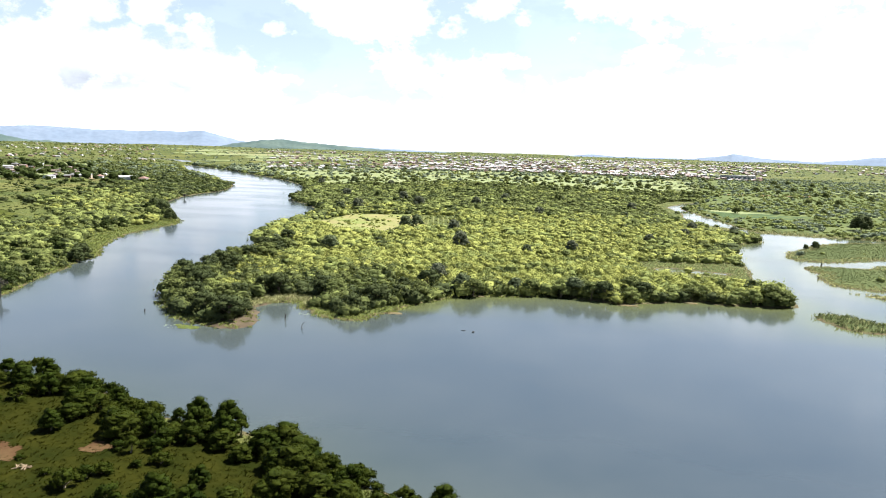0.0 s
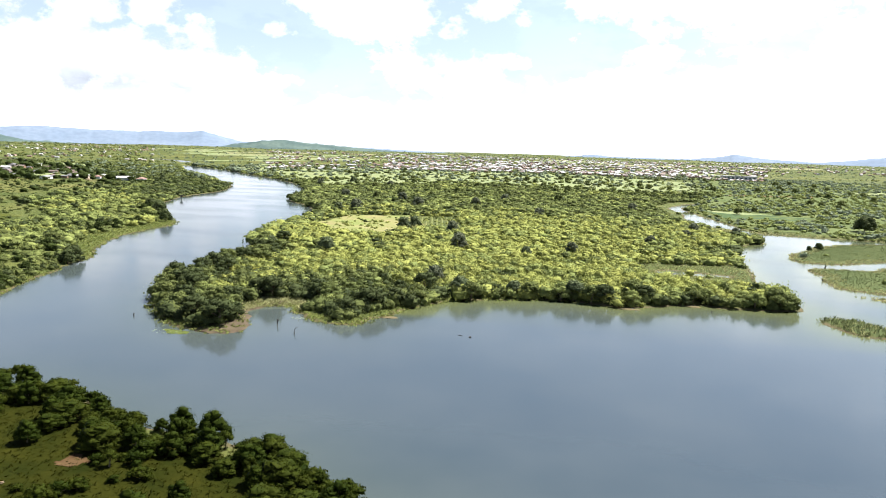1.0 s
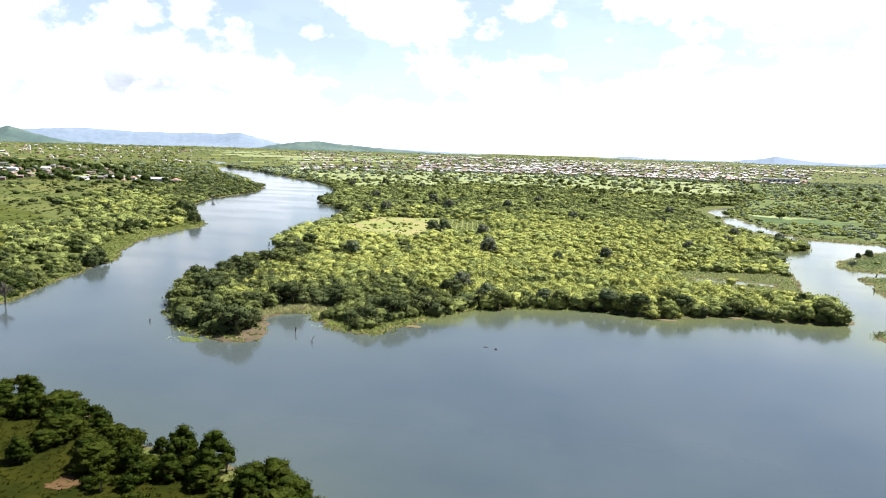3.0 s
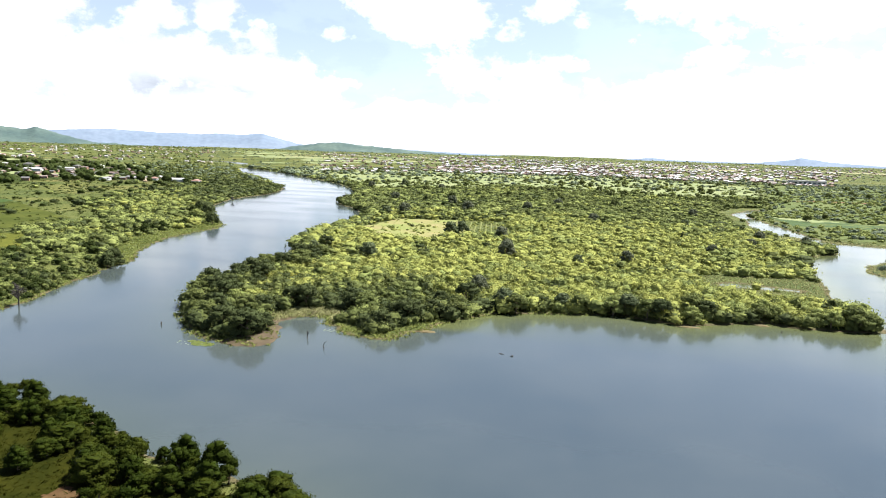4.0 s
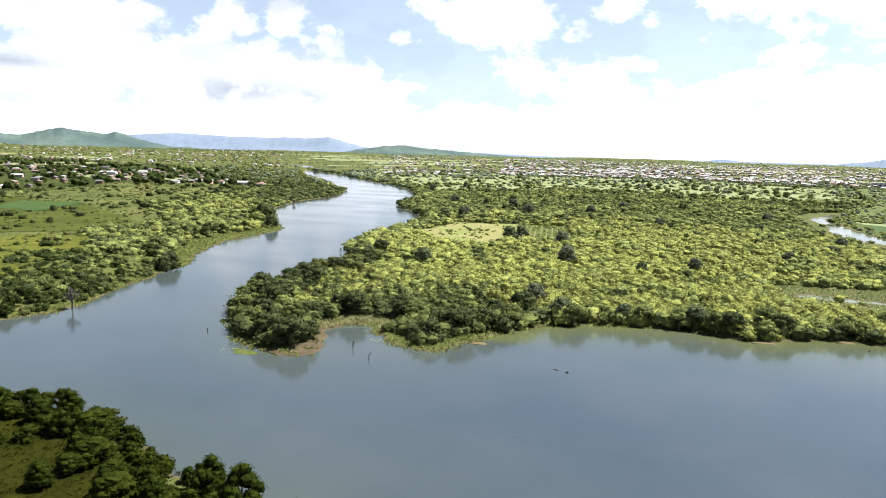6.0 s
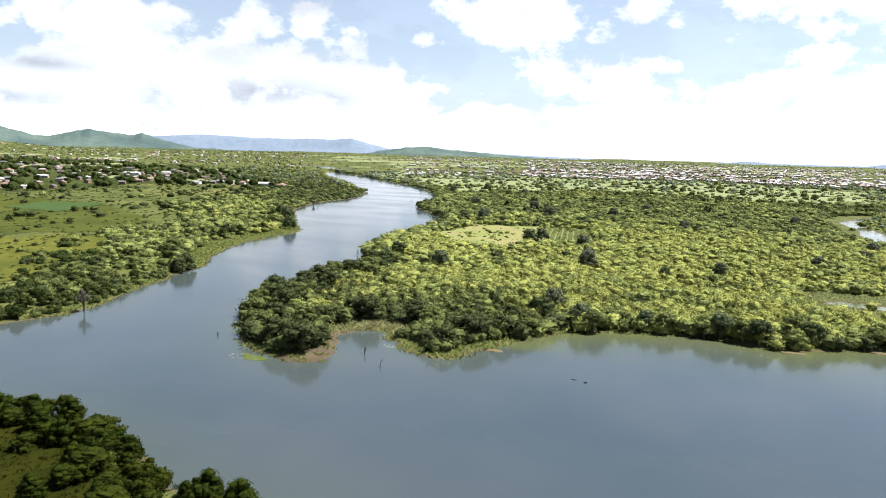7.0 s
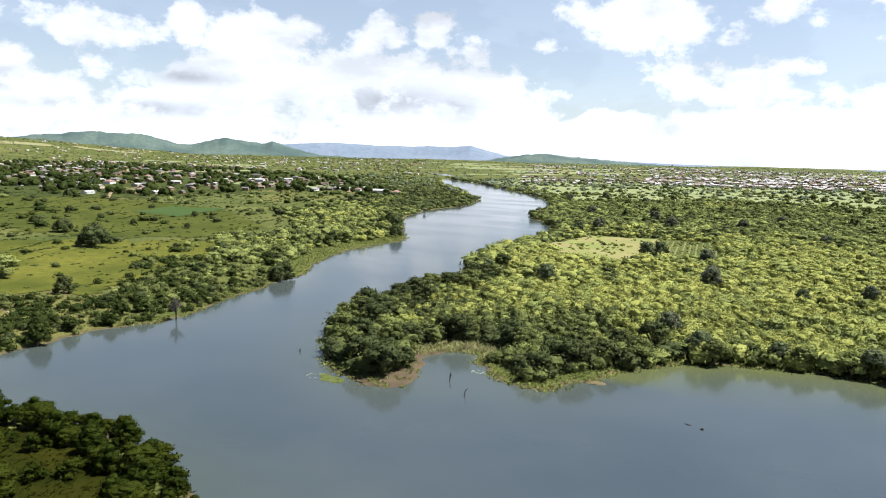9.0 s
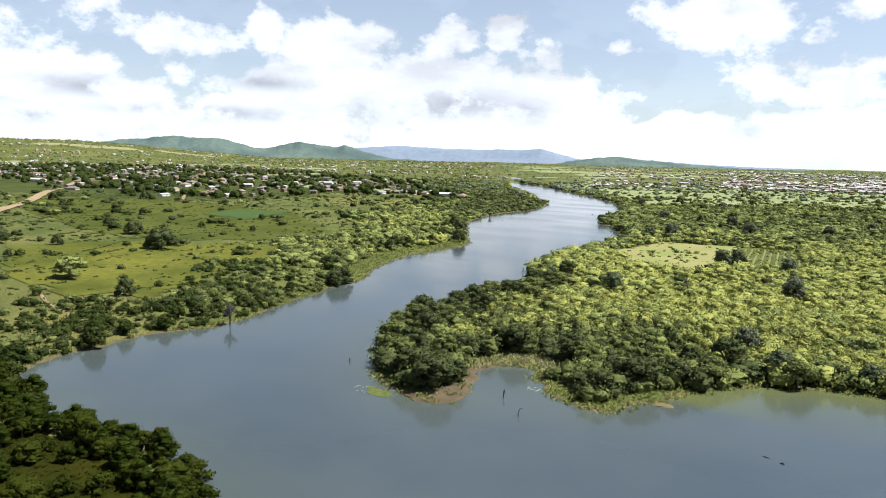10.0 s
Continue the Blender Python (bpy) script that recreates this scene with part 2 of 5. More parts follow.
# grey leaf holds the far plain's haze in its colour
LEAF_GREY_HAZE = foliage("leaf_grey_haze", (0.135, 0.16, 0.1), (0.18, 0.2, 0.128), (0.15, 0.17, 0.105))
LEAF_YELLOW = foliage("leaf_yellow", (0.22, 0.2, 0.024), (0.3, 0.25, 0.028), (0.17, 0.18, 0.03))
LEAF_REED = foliage("leaf_reed", (0.18, 0.185, 0.075), (0.28, 0.265, 0.125), (0.24, 0.22, 0.1), 0.15)
# near-bank blades are coloured dark to carry its cloud shade
LEAF_GRASS_SHADED = foliage("leaf_grass_shaded", (0.014, 0.018, 0.0018), (0.03, 0.032, 0.0032), (0.033, 0.03, 0.0032), 0.2)
LEAF_MEADOW = foliage("leaf_meadow", (0.12, 0.152, 0.038), (0.19, 0.21, 0.056), (0.2, 0.2, 0.058), 0.2)
LEAF_SEDGE = foliage("leaf_sedge", (0.055, 0.07, 0.026), (0.095, 0.11, 0.042), (0.085, 0.096, 0.036), 0.1, 0.8)
LEAF_DUSK = foliage("leaf_dusk", (0.085, 0.095, 0.056), (0.118, 0.126, 0.074), (0.11, 0.114, 0.068))
# cloud shade over the near bank is put into these two leaf colours
LEAF_NEAR_SHADED = foliage("leaf_near_shaded", (0.01, 0.017, 0.0018), (0.026, 0.036, 0.0036), (0.024, 0.031, 0.0034), 0.2, 5.0)
LEAF_OLIVE_SHADED = foliage("leaf_olive_shaded", (0.016, 0.024, 0.0024), (0.038, 0.046, 0.005), (0.036, 0.04, 0.0046), 0.2, 5.0)
LEAF_ROUGH = foliage("leaf_rough", (0.034, 0.047, 0.014), (0.062, 0.076, 0.022), (0.068, 0.072, 0.022), 0.2)
BARK = plain("bark", (0.12, 0.09, 0.06), (0.19, 0.15, 0.11), 2.0, 0.9, bump=0.5)
DEAD_WOOD = plain("dead_wood", (0.05, 0.042, 0.035), (0.1, 0.088, 0.075), 3.0, 0.9, bump=0.5)

# ---- the plan: shorelines in metres ----
LEFT_BANK = [(-159, 120), (-167, 121), (-176, 126), (-181, 138), (-184, 155), (-184, 168), (-180, 182), (-188, 204), (-200, 238),
             (-208, 265), (-221, 286), (-235, 313), (-243, 345), (-248, 390), (-278, 430), (-330, 502), (-362, 582), (-372, 661),
             (-403, 743), (-450, 812), (-575, 973), (-690, 1111), (-916, 1444), (-990, 1540), (-1150, 1640), (-1300, 1660)]
WEST_SHORE = [(-1290, 1700), (-1130, 1690), (-950, 1560), (-840, 1340), (-676, 1191), (-532, 1032), (-428, 918), (-352, 812),
              (-302, 715), (-284, 640), (-260, 585), (-238, 560), (-205, 505), (-188, 434), (-183, 400), (-181, 352), (-158, 318),
              (-150, 290), (-150, 250), (-144, 222), (-133, 197), (-123, 186)]
TIP_SHORE = [(-116, 178), (-107, 172), (-98, 171), (-92, 174), (-91, 179), (-95, 188), (-100, 196), (-97, 203), (-91, 206), (-87, 200),
             (-82, 195), (-72, 190), (-65, 189), (-62, 196), (-57, 208), (-52, 220)]
FRONT_SHORE = [(-44, 232), (-25, 240), (-8, 245), (14, 241), (33, 252), (50, 251), (67, 254)]
EAST_SHORE = [(71, 262), (64, 290), (66, 307), (69, 331), (70, 370), (76, 412), (84, 436), (95, 446), (99, 458), (97, 475), (88, 486),
              (91, 515), (91, 534), (76, 545), (70, 600), (73, 640), (67, 706), (80, 745), (92, 775), (130, 800)]
FAR_BANK = [(134, 790), (100, 768), (88, 740), (77, 706), (82, 650), (89, 605), (96, 561), (102, 520), (106, 508), (119, 505), (137, 500),
            (157, 497), (200, 490), (300, 470)]
NEAR_BANK = [(420, 300), (300, 60), (160, 10), (90, 20), (45, 50), (10, 76), (-12, 86), (-21, 90), (-37, 98), (-49, 106), (-67, 109),
             (-81, 113), (-95, 119), (-114, 123), (-124, 121), (-134, 119), (-141, 116), (-147, 119), (-153, 121.5)]
ISLANDS = [
    [(97, 382), (107, 376), (122, 380), (142, 394), (175, 402), (230, 425), (250, 462), (200, 474), (160, 472), (130, 452), (113, 425), (101, 403)],
    [(97, 355), (97, 336), (94, 310), (104, 301), (112, 300), (150, 308), (190, 330), (190, 375), (141, 376), (124, 359), (114, 360)],
    [(98, 291), (106, 282), (125, 283), (128, 289), (103, 290)],
    [(71, 245), (73, 232), (78, 226), (88, 224), (110, 226), (118, 236), (100, 240), (89, 238), (81, 247)],
]
POOL = [(27, 320), (33, 327), (42, 325), (52, 321.5), (60, 320), (58, 317.5), (45, 316.5), (34, 316.5)]


def rounded(points, closed=False, steps=4):
    """Catmull-Rom through the corners of the plan."""
    p = np.array(points, float)
    n = len(p)
    out = []
    for i in range(n if closed else n - 1):
        if closed:
            q = [p[(i + k - 1) % n] for k in range(4)]
        else:
            q = [p[max(i - 1, 0)], p[i], p[i + 1], p[min(i + 2, n - 1)]]
        for s in range(steps):
            t = s / steps
            out.append(0.5 * (2 * q[1] + (q[2] - q[0]) * t + (2 * q[0] - 5 * q[1] + 4 * q[2] - q[3]) * t * t
                              + (3 * q[1] - q[0] - 3 * q[2] + q[3]) * t ** 3))
    if not closed:
        out.append(p[-1])
    return np.array(out)


LAKE = np.vstack([rounded(LEFT_BANK), rounded(WEST_SHORE + TIP_SHORE + FRONT_SHORE + EAST_SHORE), rounded(FAR_BANK), rounded(NEAR_BANK)])
ISLES = [rounded(i, True) for i in ISLANDS]
POND = rounded(POOL, True)


def polygon_distance(px, py, poly):
    """Signed distance to a closed polygon, positive outside."""
    best = np.full(px.shape, 1e9)
    inside = np.zeros(px.shape, bool)
    a = poly
    b = np.roll(poly, -1, axis=0)
    for (ax, ay), (bx, by) in zip(a, b):
        dx, dy = bx - ax, by - ay
        L = dx * dx + dy * dy + 1e-12
        t = np.clip(((px - ax) * dx + (py - ay) * dy) / L, 0, 1)
        best = np.minimum(best, (px - ax - t * dx) ** 2 + (py - ay - t * dy) ** 2)
        if ay != by:
            cross = (ay > py) != (by > py)
            inside ^= cross & (px < dx * (py - ay) / dy + ax)
    d = np.sqrt(best)
    return np.where(inside, -d, d)


def wave(px, py, size, seed=0.0):
    """Smooth cheap noise in -1..1 with features of about that size."""
    k = 2 * np.pi / size
    v = np.zeros(px.shape)
    for i in range(5):
        ang = seed + i * 1.32 + 0.4 * np.sin(seed * 3 + i)
        f = k * (0.6 + 0.27 * i)
        v = v + np.sin((px * np.cos(ang) + py * np.sin(ang)) * f + seed * 7 + i * 2.1
                       + 1.7 * np.sin((px * np.sin(ang * 1.7) - py * np.cos(ang * 1.7)) * f * 0.6 + i))
    return v / 3.2


def shore_distance(px, py):
    """Metres inland from the nearest water (negative: out on the water)."""
    wx = px + 1.2 * wave(px, py, 14, 1.0) + 0.5 * wave(px, py, 5, 2.0)
    wy = py + 1.2 * wave(px, py, 14, 3.0) + 0.5 * wave(px, py, 5, 4.0)
    d = polygon_distance(wx, wy, LAKE)
    for isle in ISLES:
        d = np.maximum(d, -polygon_distance(wx, wy, isle))
    return np.minimum(d, polygon_distance(wx, wy, POND))


RIDGE_GREEN = ((-90, 0.3), (-84, 0.45), (-76, 0.55), (-70, 0.56), (-65, 0.52), (-61, 0.3), (-57, 0.0), (-52, -0.4), (-46, -0.7))
RIDGE_START = ((-90, 1700), (-62, 1900), (-57, 2300), (-44, 2600))


def ridge_height(px, py, r):
    """Rising land and wooded hills in front of the horizon, by the bearing of their crest."""
    azs = np.degrees(np.arctan2(px, py - 20))
    el = np.interp(azs, [q[0] for q in RIDGE_GREEN], [q[1] for q in RIDGE_GREEN], left=-0.7, right=-0.7)
    start = np.interp(azs, [q[0] for q in RIDGE_START], [q[1] for q in RIDGE_START])
    crest = np.maximum(50.5 + 3700 * np.tan(np.radians(el)) - 22, 0)
    t = np.clip((r - start) / (3750 - start), 0, 1)
    return crest * t * t * (3 - 2 * t) * np.where(r > 3800, np.clip(1 - (r - 3800) / 900, 0, 1), 1)


def height(px, py, d=None):
    d = shore_distance(px, py) if d is None else d
    land = np.maximum(d, 0)
    z = 0.55 * (1 - np.exp(-land / 2.6)) + 7.5 * (1 - np.exp(-land / 230.0))
    z = z + np.clip(land / 40, 0, 1) * (0.5 * wave(px, py, 60, 5.0) + 1.3 * wave(px, py, 330, 6.0))
    r = np.hypot(px, py - 60)
    z = z + 12.0 * np.clip((r - 1300) / 3500, 0, 1) ** 1.2
    z = z + np.clip((r - 1500) / 1500, 0, 1) * 2.0 * wave(px, py, 900, 8.0)
    z = z + ridge_height(px, py, r)
    return np.where(d > 0, np.maximum(z, 0.04), np.maximum(d * 0.22, -2.5))


def mesh_object(name, verts, faces, mat, smooth=False, parent=None, normals=None, tone=None):
    me = bpy.data.meshes.new(name)
    verts = np.asarray(verts, np.float32)
    faces = np.asarray(faces, np.int32)
    n, k = faces.shape
    me.vertices.add(len(verts))
    me.vertices.foreach_set("co", verts.ravel())
    me.loops.add(n * k)
    me.loops.foreach_set("vertex_index", faces.ravel())
    me.polygons.add(n)
    me.polygons.foreach_set("loop_start", np.arange(n, dtype=np.int32) * k)
    me.polygons.foreach_set("use_smooth", np.full(n, smooth))
    me.update(calc_edges=True)
    me.materials.append(mat)
    if tone is None:
        tone = np.repeat(np.random.default_rng(n).uniform(0, 1, len(verts) // k + 1), k)[:len(verts)]
    if mat.name.startswith(("leaf", "lily")):
        me.attributes.new("tone", "FLOAT", "POINT").data.foreach_set("value", np.asarray(tone, np.float32))
    if normals is not None:
        me.polygons.foreach_set("use_smooth", np.full(n, True))
        me.normals_split_custom_set_from_vertices(np.asarray(normals, np.float32))
    ob = new(name, me)
    if parent is not None:
        ob.parent = parent
    return ob


def steps_out(start, stop, first, ratio, most):
    out, s, v = [], first, start
    sign = 1 if stop > start else -1
    while (stop - v) * sign > 0:
        v += sign * s
        out.append(v)
        s = min(s * ratio, most)
    return out


def ground_sheet():
    fx = list(np.arange(-420, 161, 4.0))
    fy = list(np.arange(84, 601, 4.0))
    xs = np.array(steps_out(-420, -5200, 4.0, 1.025, 66)[::-1] + fx + steps_out(fx[-1], 5200, 3.0, 1.045, 200))
    ys = np.array(steps_out(84, -5200, 3.0, 1.12, 400)[::-1] + fy + steps_out(fy[-1], 5200, 4.0, 1.025, 75))
    gx, gy = np.meshgrid(xs, ys)
    z = height(gx.ravel(), gy.ravel())
    verts = np.column_stack([gx.ravel(), gy.ravel(), z])
    nx, ny = len(xs), len(ys)
    i = (np.arange(ny - 1)[:, None] * nx + np.arange(nx - 1)[None, :]).ravel()
    faces = np.column_stack([i, i + 1, i + nx + 1, i + nx])
    ob = mesh_object("ground", verts, faces, GROUND, True)
    return tagged(ob, "green grassy ground with bare muddy shores round the lake", "ground", kind="structure")


ground_sheet()
RIDGE_BLUE = ((-47, 0.2), (-45, 0.45), (-42, 0.68), (-40, 0.62), (-38.2, 0.54), (-36.4, 0.54), (-35.2, 0.5), (-34.1, 0.62), (-32.4, 0.56), (-30.7, 0.72), (-29.6, 0.42), (-28, 0.02), (-25, -0.1), (-20, -0.15), (-15, -0.3), (-8, -0.5))
RIDGE_EAST = ((-4, -0.5), (-0.5, -0.2), (1, -0.32), (6.5, -0.33), (8.6, -0.08), (9.7, 0.12), (11.6, -0.12), (15, -0.3), (17, -0.1), (19.2, 0.2), (22, 0.36), (27, 0.22), (32, -0.4))


def ridge(name, label, profile, reach, depth, mat, rough):
    """A range of hills on the horizon: azimuth and elevation of its crest, seen over the plain."""
    azs = np.arange(profile[0][0], profile[-1][0], 0.12)
    el = np.interp(azs, [p[0] for p in profile], [p[1] for p in profile])
    crest = 50.5 + reach * np.tan(np.radians(el)) + rough * (wave(azs * 40, azs * 11, 40, 3.0) + 0.6 * wave(azs * 40, azs * 17, 13, 5.0))
    rows = []
    for q, share in ((-1.0, 0.0), (-0.75, 0.16), (-0.5, 0.42), (-0.25, 0.76), (0.0, 1.0), (0.4, 0.5), (0.8, 0.0)):
        rr = reach + q * depth
        zz = 8 + (crest - 8) * share
        if 0 < share < 1:
            zz = zz + (crest - 8) * 0.03 * wave(azs * 25, azs * 0 + q * 900, 90, 4.0 + q)
        rows.append(np.column_stack([rr * np.sin(np.radians(azs)), rr * np.cos(np.radians(azs)) + 20, zz]))
    n = len(azs)
    v = np.vstack(rows)
    i = (np.arange(len(rows) - 1)[:, None] * n + np.arange(n - 1)[None, :]).ravel()
    tagged(mesh_object(name, v, np.column_stack([i, i + 1, i + n + 1, i + n]), mat, True), label, "hills", kind="structure")


RIDGE_HILLS = ((-64, 0.3), (-62, 0.62), (-60.5, 0.74), (-58.7, 1.0), (-57, 0.9), (-55.3, 0.88), (-54, 0.6), (-52.8, 0.24), (-51.6, 0.26), (-50.4, 0.66), (-49.4, 0.78), (-48.2, 0.62),
               (-46.8, 0.46), (-46, 0.62), (-44.6, 0.2), (-42.5, -0.3), (-36, -0.6), (-30, -0.5), (-28, -0.1), (-26.4, 0.14), (-24.8, 0.22), (-23.1, 0.08), (-21, -0.1), (-17, -0.35), (-12, -0.7))
# distance haze is painted into the hill and mountain base colours
HILL_GREEN_HAZE = plain("hill_woods_haze", (0.045, 0.066, 0.062), (0.085, 0.11, 0.09), 0.006, 0.95, fine=0.06)
ridge("backdrop_hills", "wooded hills behind the villages, haze painted in", RIDGE_HILLS, 4250, 300, HILL_GREEN_HAZE, 2.4)
HILL_BLUE_HAZE = plain("hill_far_haze", (0.112, 0.138, 0.176), (0.135, 0.16, 0.198), 0.004, 0.95, bump=0.1)
ridge("backdrop_mountains", "long mountain range on the horizon, blued by painted haze", RIDGE_BLUE, 4500, 300, HILL_BLUE_HAZE, 1.3)
ridge("backdrop_mountains", "faint mountains on the horizon, blued by painted haze", RIDGE_EAST, 4500, 300, HILL_BLUE_HAZE, 1.6)


def lake_surface():
    """The lake, with murkier water over its shallows."""
    xs, ys = np.concatenate([np.arange(-1500, -400, 25), np.arange(-400, 250, 6), np.arange(260, 720, 25)]), np.concatenate([np.arange(-200, 60, 20), np.arange(60, 606, 6), np.arange(620, 1830, 25)])
    gx, gy = np.meshgrid(xs.astype(float), ys.astype(float))
    gx, gy = gx.ravel(), gy.ravel()
    nx = len(xs)
    i = (np.arange(len(ys) - 1)[:, None] * nx + np.arange(nx - 1)[None, :]).ravel()
    ob = mesh_object("water", np.column_stack([gx, gy, 0 * gx]), np.column_stack([i, i + 1, i + nx + 1, i + nx]), WATER, True)
    d = np.minimum(shore_distance(gx, gy), 0)
    att = ob.data.attributes.new("shallow", "FLOAT", "POINT")
    att.data.foreach_set("value", (np.where((gy > 205) & (gx > -75), 0.85, 0.2) * np.exp(d / 14.0)).astype(np.float32))
    return ob


water = lake_surface()
tagged(water, "calm grey-blue lake water with faint wind ripples", "water", kind="structure")


# ---- vegetation ----
RNG = np.random.default_rng(7)


def unit(v):
    return v / (np.linalg.norm(v, axis=-1, keepdims=True) + 1e-9)


def leaf_clumps(pos, normal, size, rng, aspect=0.75):
    """One small clump of leaves at each place."""
    n = len(pos)
    t = unit(np.cross(normal, unit(rng.normal(size=(n, 3)))))
    b = np.cross(normal, t)
    s = (size * rng.uniform(0.7, 1.3, n))[:, None] if np.ndim(size) else (size * rng.uniform(0.7, 1.3, (n, 1)))
    t, b = t * s * 1.15, b * s * aspect * 1.15
    flip = (np.einsum("ij,ij->i", np.cross(2 * t, b), normal) < 0)[:, None]
    t = np.where(flip, -t, t)
    verts = np.stack([pos - t - b * 0.55, pos + t - b * 0.55, pos + b], axis=1).reshape(-1, 3)
    return verts, np.arange(3 * n).reshape(n, 3)


def lumps(phi, ct, ph):
    """How far a crown bulges in each direction."""
    st = np.sqrt(1 - np.minimum(ct * ct, 1))
    return 1 + 0.17 * np.sin(3 * phi + ph) * st + 0.13 * np.sin(5 * phi - 2 * ph + 4 * ct) + 0.1 * np.sin(9 * ct + 2 * phi + ph)


def bushes(cx, cy, cz, rad, hgt, leaves, leaf, rng, loose=0.32, fill=0.86, around=8):
    """Many lumpy bushes: a bulging crown each, wrapped in leaf clumps. All arrays; returns verts, faces, normals, tones."""
    n = len(cx)
    if n == 0:
        return np.zeros((0, 3)), np.zeros((0, 3), int), np.zeros((0, 3)), np.zeros(0)
    own = rng.uniform(0, 1, n)
    ph = rng.uniform(0, 6.28, (n, 1))
    r, h = rad[:, None], hgt[:, None]

    def at(phi, ct, lump):
        st = np.sqrt(1 - np.minimum(ct * ct, 1))
        d = np.stack([st * np.cos(phi), st * np.sin(phi), ct + 0 * phi], axis=-1)
        pos = np.stack([cx[:, None] + r * lump * d[..., 0], cy[:, None] + r * lump * d[..., 1],
                        cz[:, None] + h * 0.42 + 0.58 * h * lump * d[..., 2]], axis=-1)
        return pos.reshape(-1, 3), d.reshape(-1, 3) * np.array([1, 1, 0.95]) + np.array([0, 0, 0.12])
    phi = rng.uniform(0, 2 * np.pi, (n, leaves))
    ct = rng.uniform(-0.6, 1.0, (n, leaves))
    pos, dome = at(phi, ct, lumps(phi, ct, ph) * rng.uniform(0.88 - 0.3 * loose, 0.97 + 0.3 * loose, (n, leaves)))
    wild = rng.normal(size=(n * leaves, 3))
    nrm = unit(dome + loose * wild)
    shade = unit(dome + 0.75 * loose * wild)
    shade = np.where((shade * nrm).sum(1, keepdims=True) > 0.25, shade, nrm)
    v, f = leaf_clumps(pos, nrm, np.repeat(leaf * (0.6 + 0.4 * rad / max(rad.mean(), 0.1)), leaves), rng)
    shade, tone = np.repeat(shade, 3, axis=0), np.repeat(own, 3 * leaves)
    if leaves < 15:
        return v, f, shade, tone
    k = around
    sets = [(-0.55, 0.0), (0.0, 0.5), (0.42, 0.0), (0.76, 0.5)]
    core = []
    for c, turn in sets:
        ang = np.repeat(((np.arange(k) + turn) * 2 * np.pi / k)[None], n, 0)
        cc = np.full((n, k), c)
        core.append((at(ang, cc, fill * lumps(ang, cc, ph) * rng.uniform(0.74, 1.22, (n, k)))))
    top = at(np.zeros((n, 1)), np.full((n, 1), 0.999), fill * lumps(np.zeros((n, 1)), np.full((n, 1), 1.0), ph))
    cv = np.concatenate([q[0].reshape(n, k, 3) for q in core] + [top[0].reshape(n, 1, 3)], axis=1)
    cn = np.concatenate([q[1].reshape(n, k, 3) for q in core] + [top[1].reshape(n, 1, 3)], axis=1)
    cf = []
    for ring in range(len(sets) - 1):
        for i in range(k):
            j, o = (i + 1) % k, ring * k
            cf += [(o + i, o + j, o + k + i), (o + j, o + k + j, o + k + i)]
    cf += [((len(sets) - 1) * k + i, (len(sets) - 1) * k + (i + 1) % k, len(sets) * k) for i in range(k)]
    m = cv.shape[1]
    cfaces = (np.array(cf)[None] + (np.arange(n) * m)[:, None, None]).reshape(-1, 3) + len(v)
    return (np.vstack([v, cv.reshape(-1, 3)]), np.vstack([f, cfaces]), np.vstack([shade, unit(cn.reshape(-1, 3) + 0.4 * rng.normal(size=(n * m, 3)))]),
            np.concatenate([tone, np.repeat(own, m)]))


def join_sets(sets):
    vs, fs, o = [], [], 0
    for v, f, *_ in sets:
        vs.append(v)
        fs.append(f + o)
        o += len(v)
    return np.vstack(vs), np.vstack(fs)


WEST_Y = [0, 100, 180, 250, 345, 430, 560, 715, 815, 920, 1110, 1450, 1700, 5200]
WEST_X = [-150, -150, -150, -170, -212, -230, -300, -335, -400, -500, -650, -900, -1200, -3400]
EAST_Y = [0, 256, 330, 450, 520, 560, 650, 750, 900, 5200]
EAST_X = [75, 75, 85, 110, 97, 92, 80, 88, 130, 900]


def side_of(px, py):
    """0 near bank, 1 peninsula, 2 left bank, 3 right bank and islands."""
    s = np.full(px.shape, 1)
    s[px < np.interp(py, WEST_Y, WEST_X)] = 2
    s[px > np.interp(py, EAST_Y, EAST_X)] = 3
    s[(py < 128) & (px > -150)] = 0
    s[(py < 116) & (px > -420) & (px <= -150)] = 2
    return s


CLEARING = np.array([(-176, 430), (-172, 484), (-128, 494), (-100, 420), (-108, 374), (-140, 370)], float)
TILLED = np.array([(-108, 395), (-128, 480), (-95, 492), (-72, 400)], float)
CROP = np.array([(-458, 350), (-478, 396), (-441, 426), (-415, 358)], float)
EAST_FIELD = np.array([(92, 690), (130, 684), (176, 628), (152, 592), (100, 608)], float)
NEAR_CLEARING = np.array([(-112, 60), (-98, 92), (-84, 96), (-70, 91), (-60, 82), (-58, 66), (-70, 50)], float)
SPIT = np.array([(-104, 170), (-90, 170), (-88, 182), (-97, 200), (-92, 209), (-72, 214), (-72, 220), (-98, 210), (-103, 196), (-98, 184)], float)
INLET = np.array([(-106, 194), (-102, 214), (-84, 222), (-66, 224), (-64, 212), (-84, 205)], float)
MARSH = np.array([(22, 294), (14, 338), (60, 346), (84, 332), (74, 284), (45, 292)], float)


GROVE = np.array([(-350, 560), (-362, 655), (-400, 735), (-470, 815), (-600, 975), (-690, 1090), (-760, 1060), (-640, 900), (-520, 760), (-440, 640), (-400, 545)], float)


def scatter(x0, x1, y0, y1, step, rng):
    gx, gy = np.meshgrid(np.arange(x0, x1, step), np.arange(y0, y1, step))
    gx = gx.ravel() + rng.uniform(-0.5, 0.5, gx.size) * step
    gy = gy.ravel() + rng.uniform(-0.5, 0.5, gy.size) * step
    return gx, gy


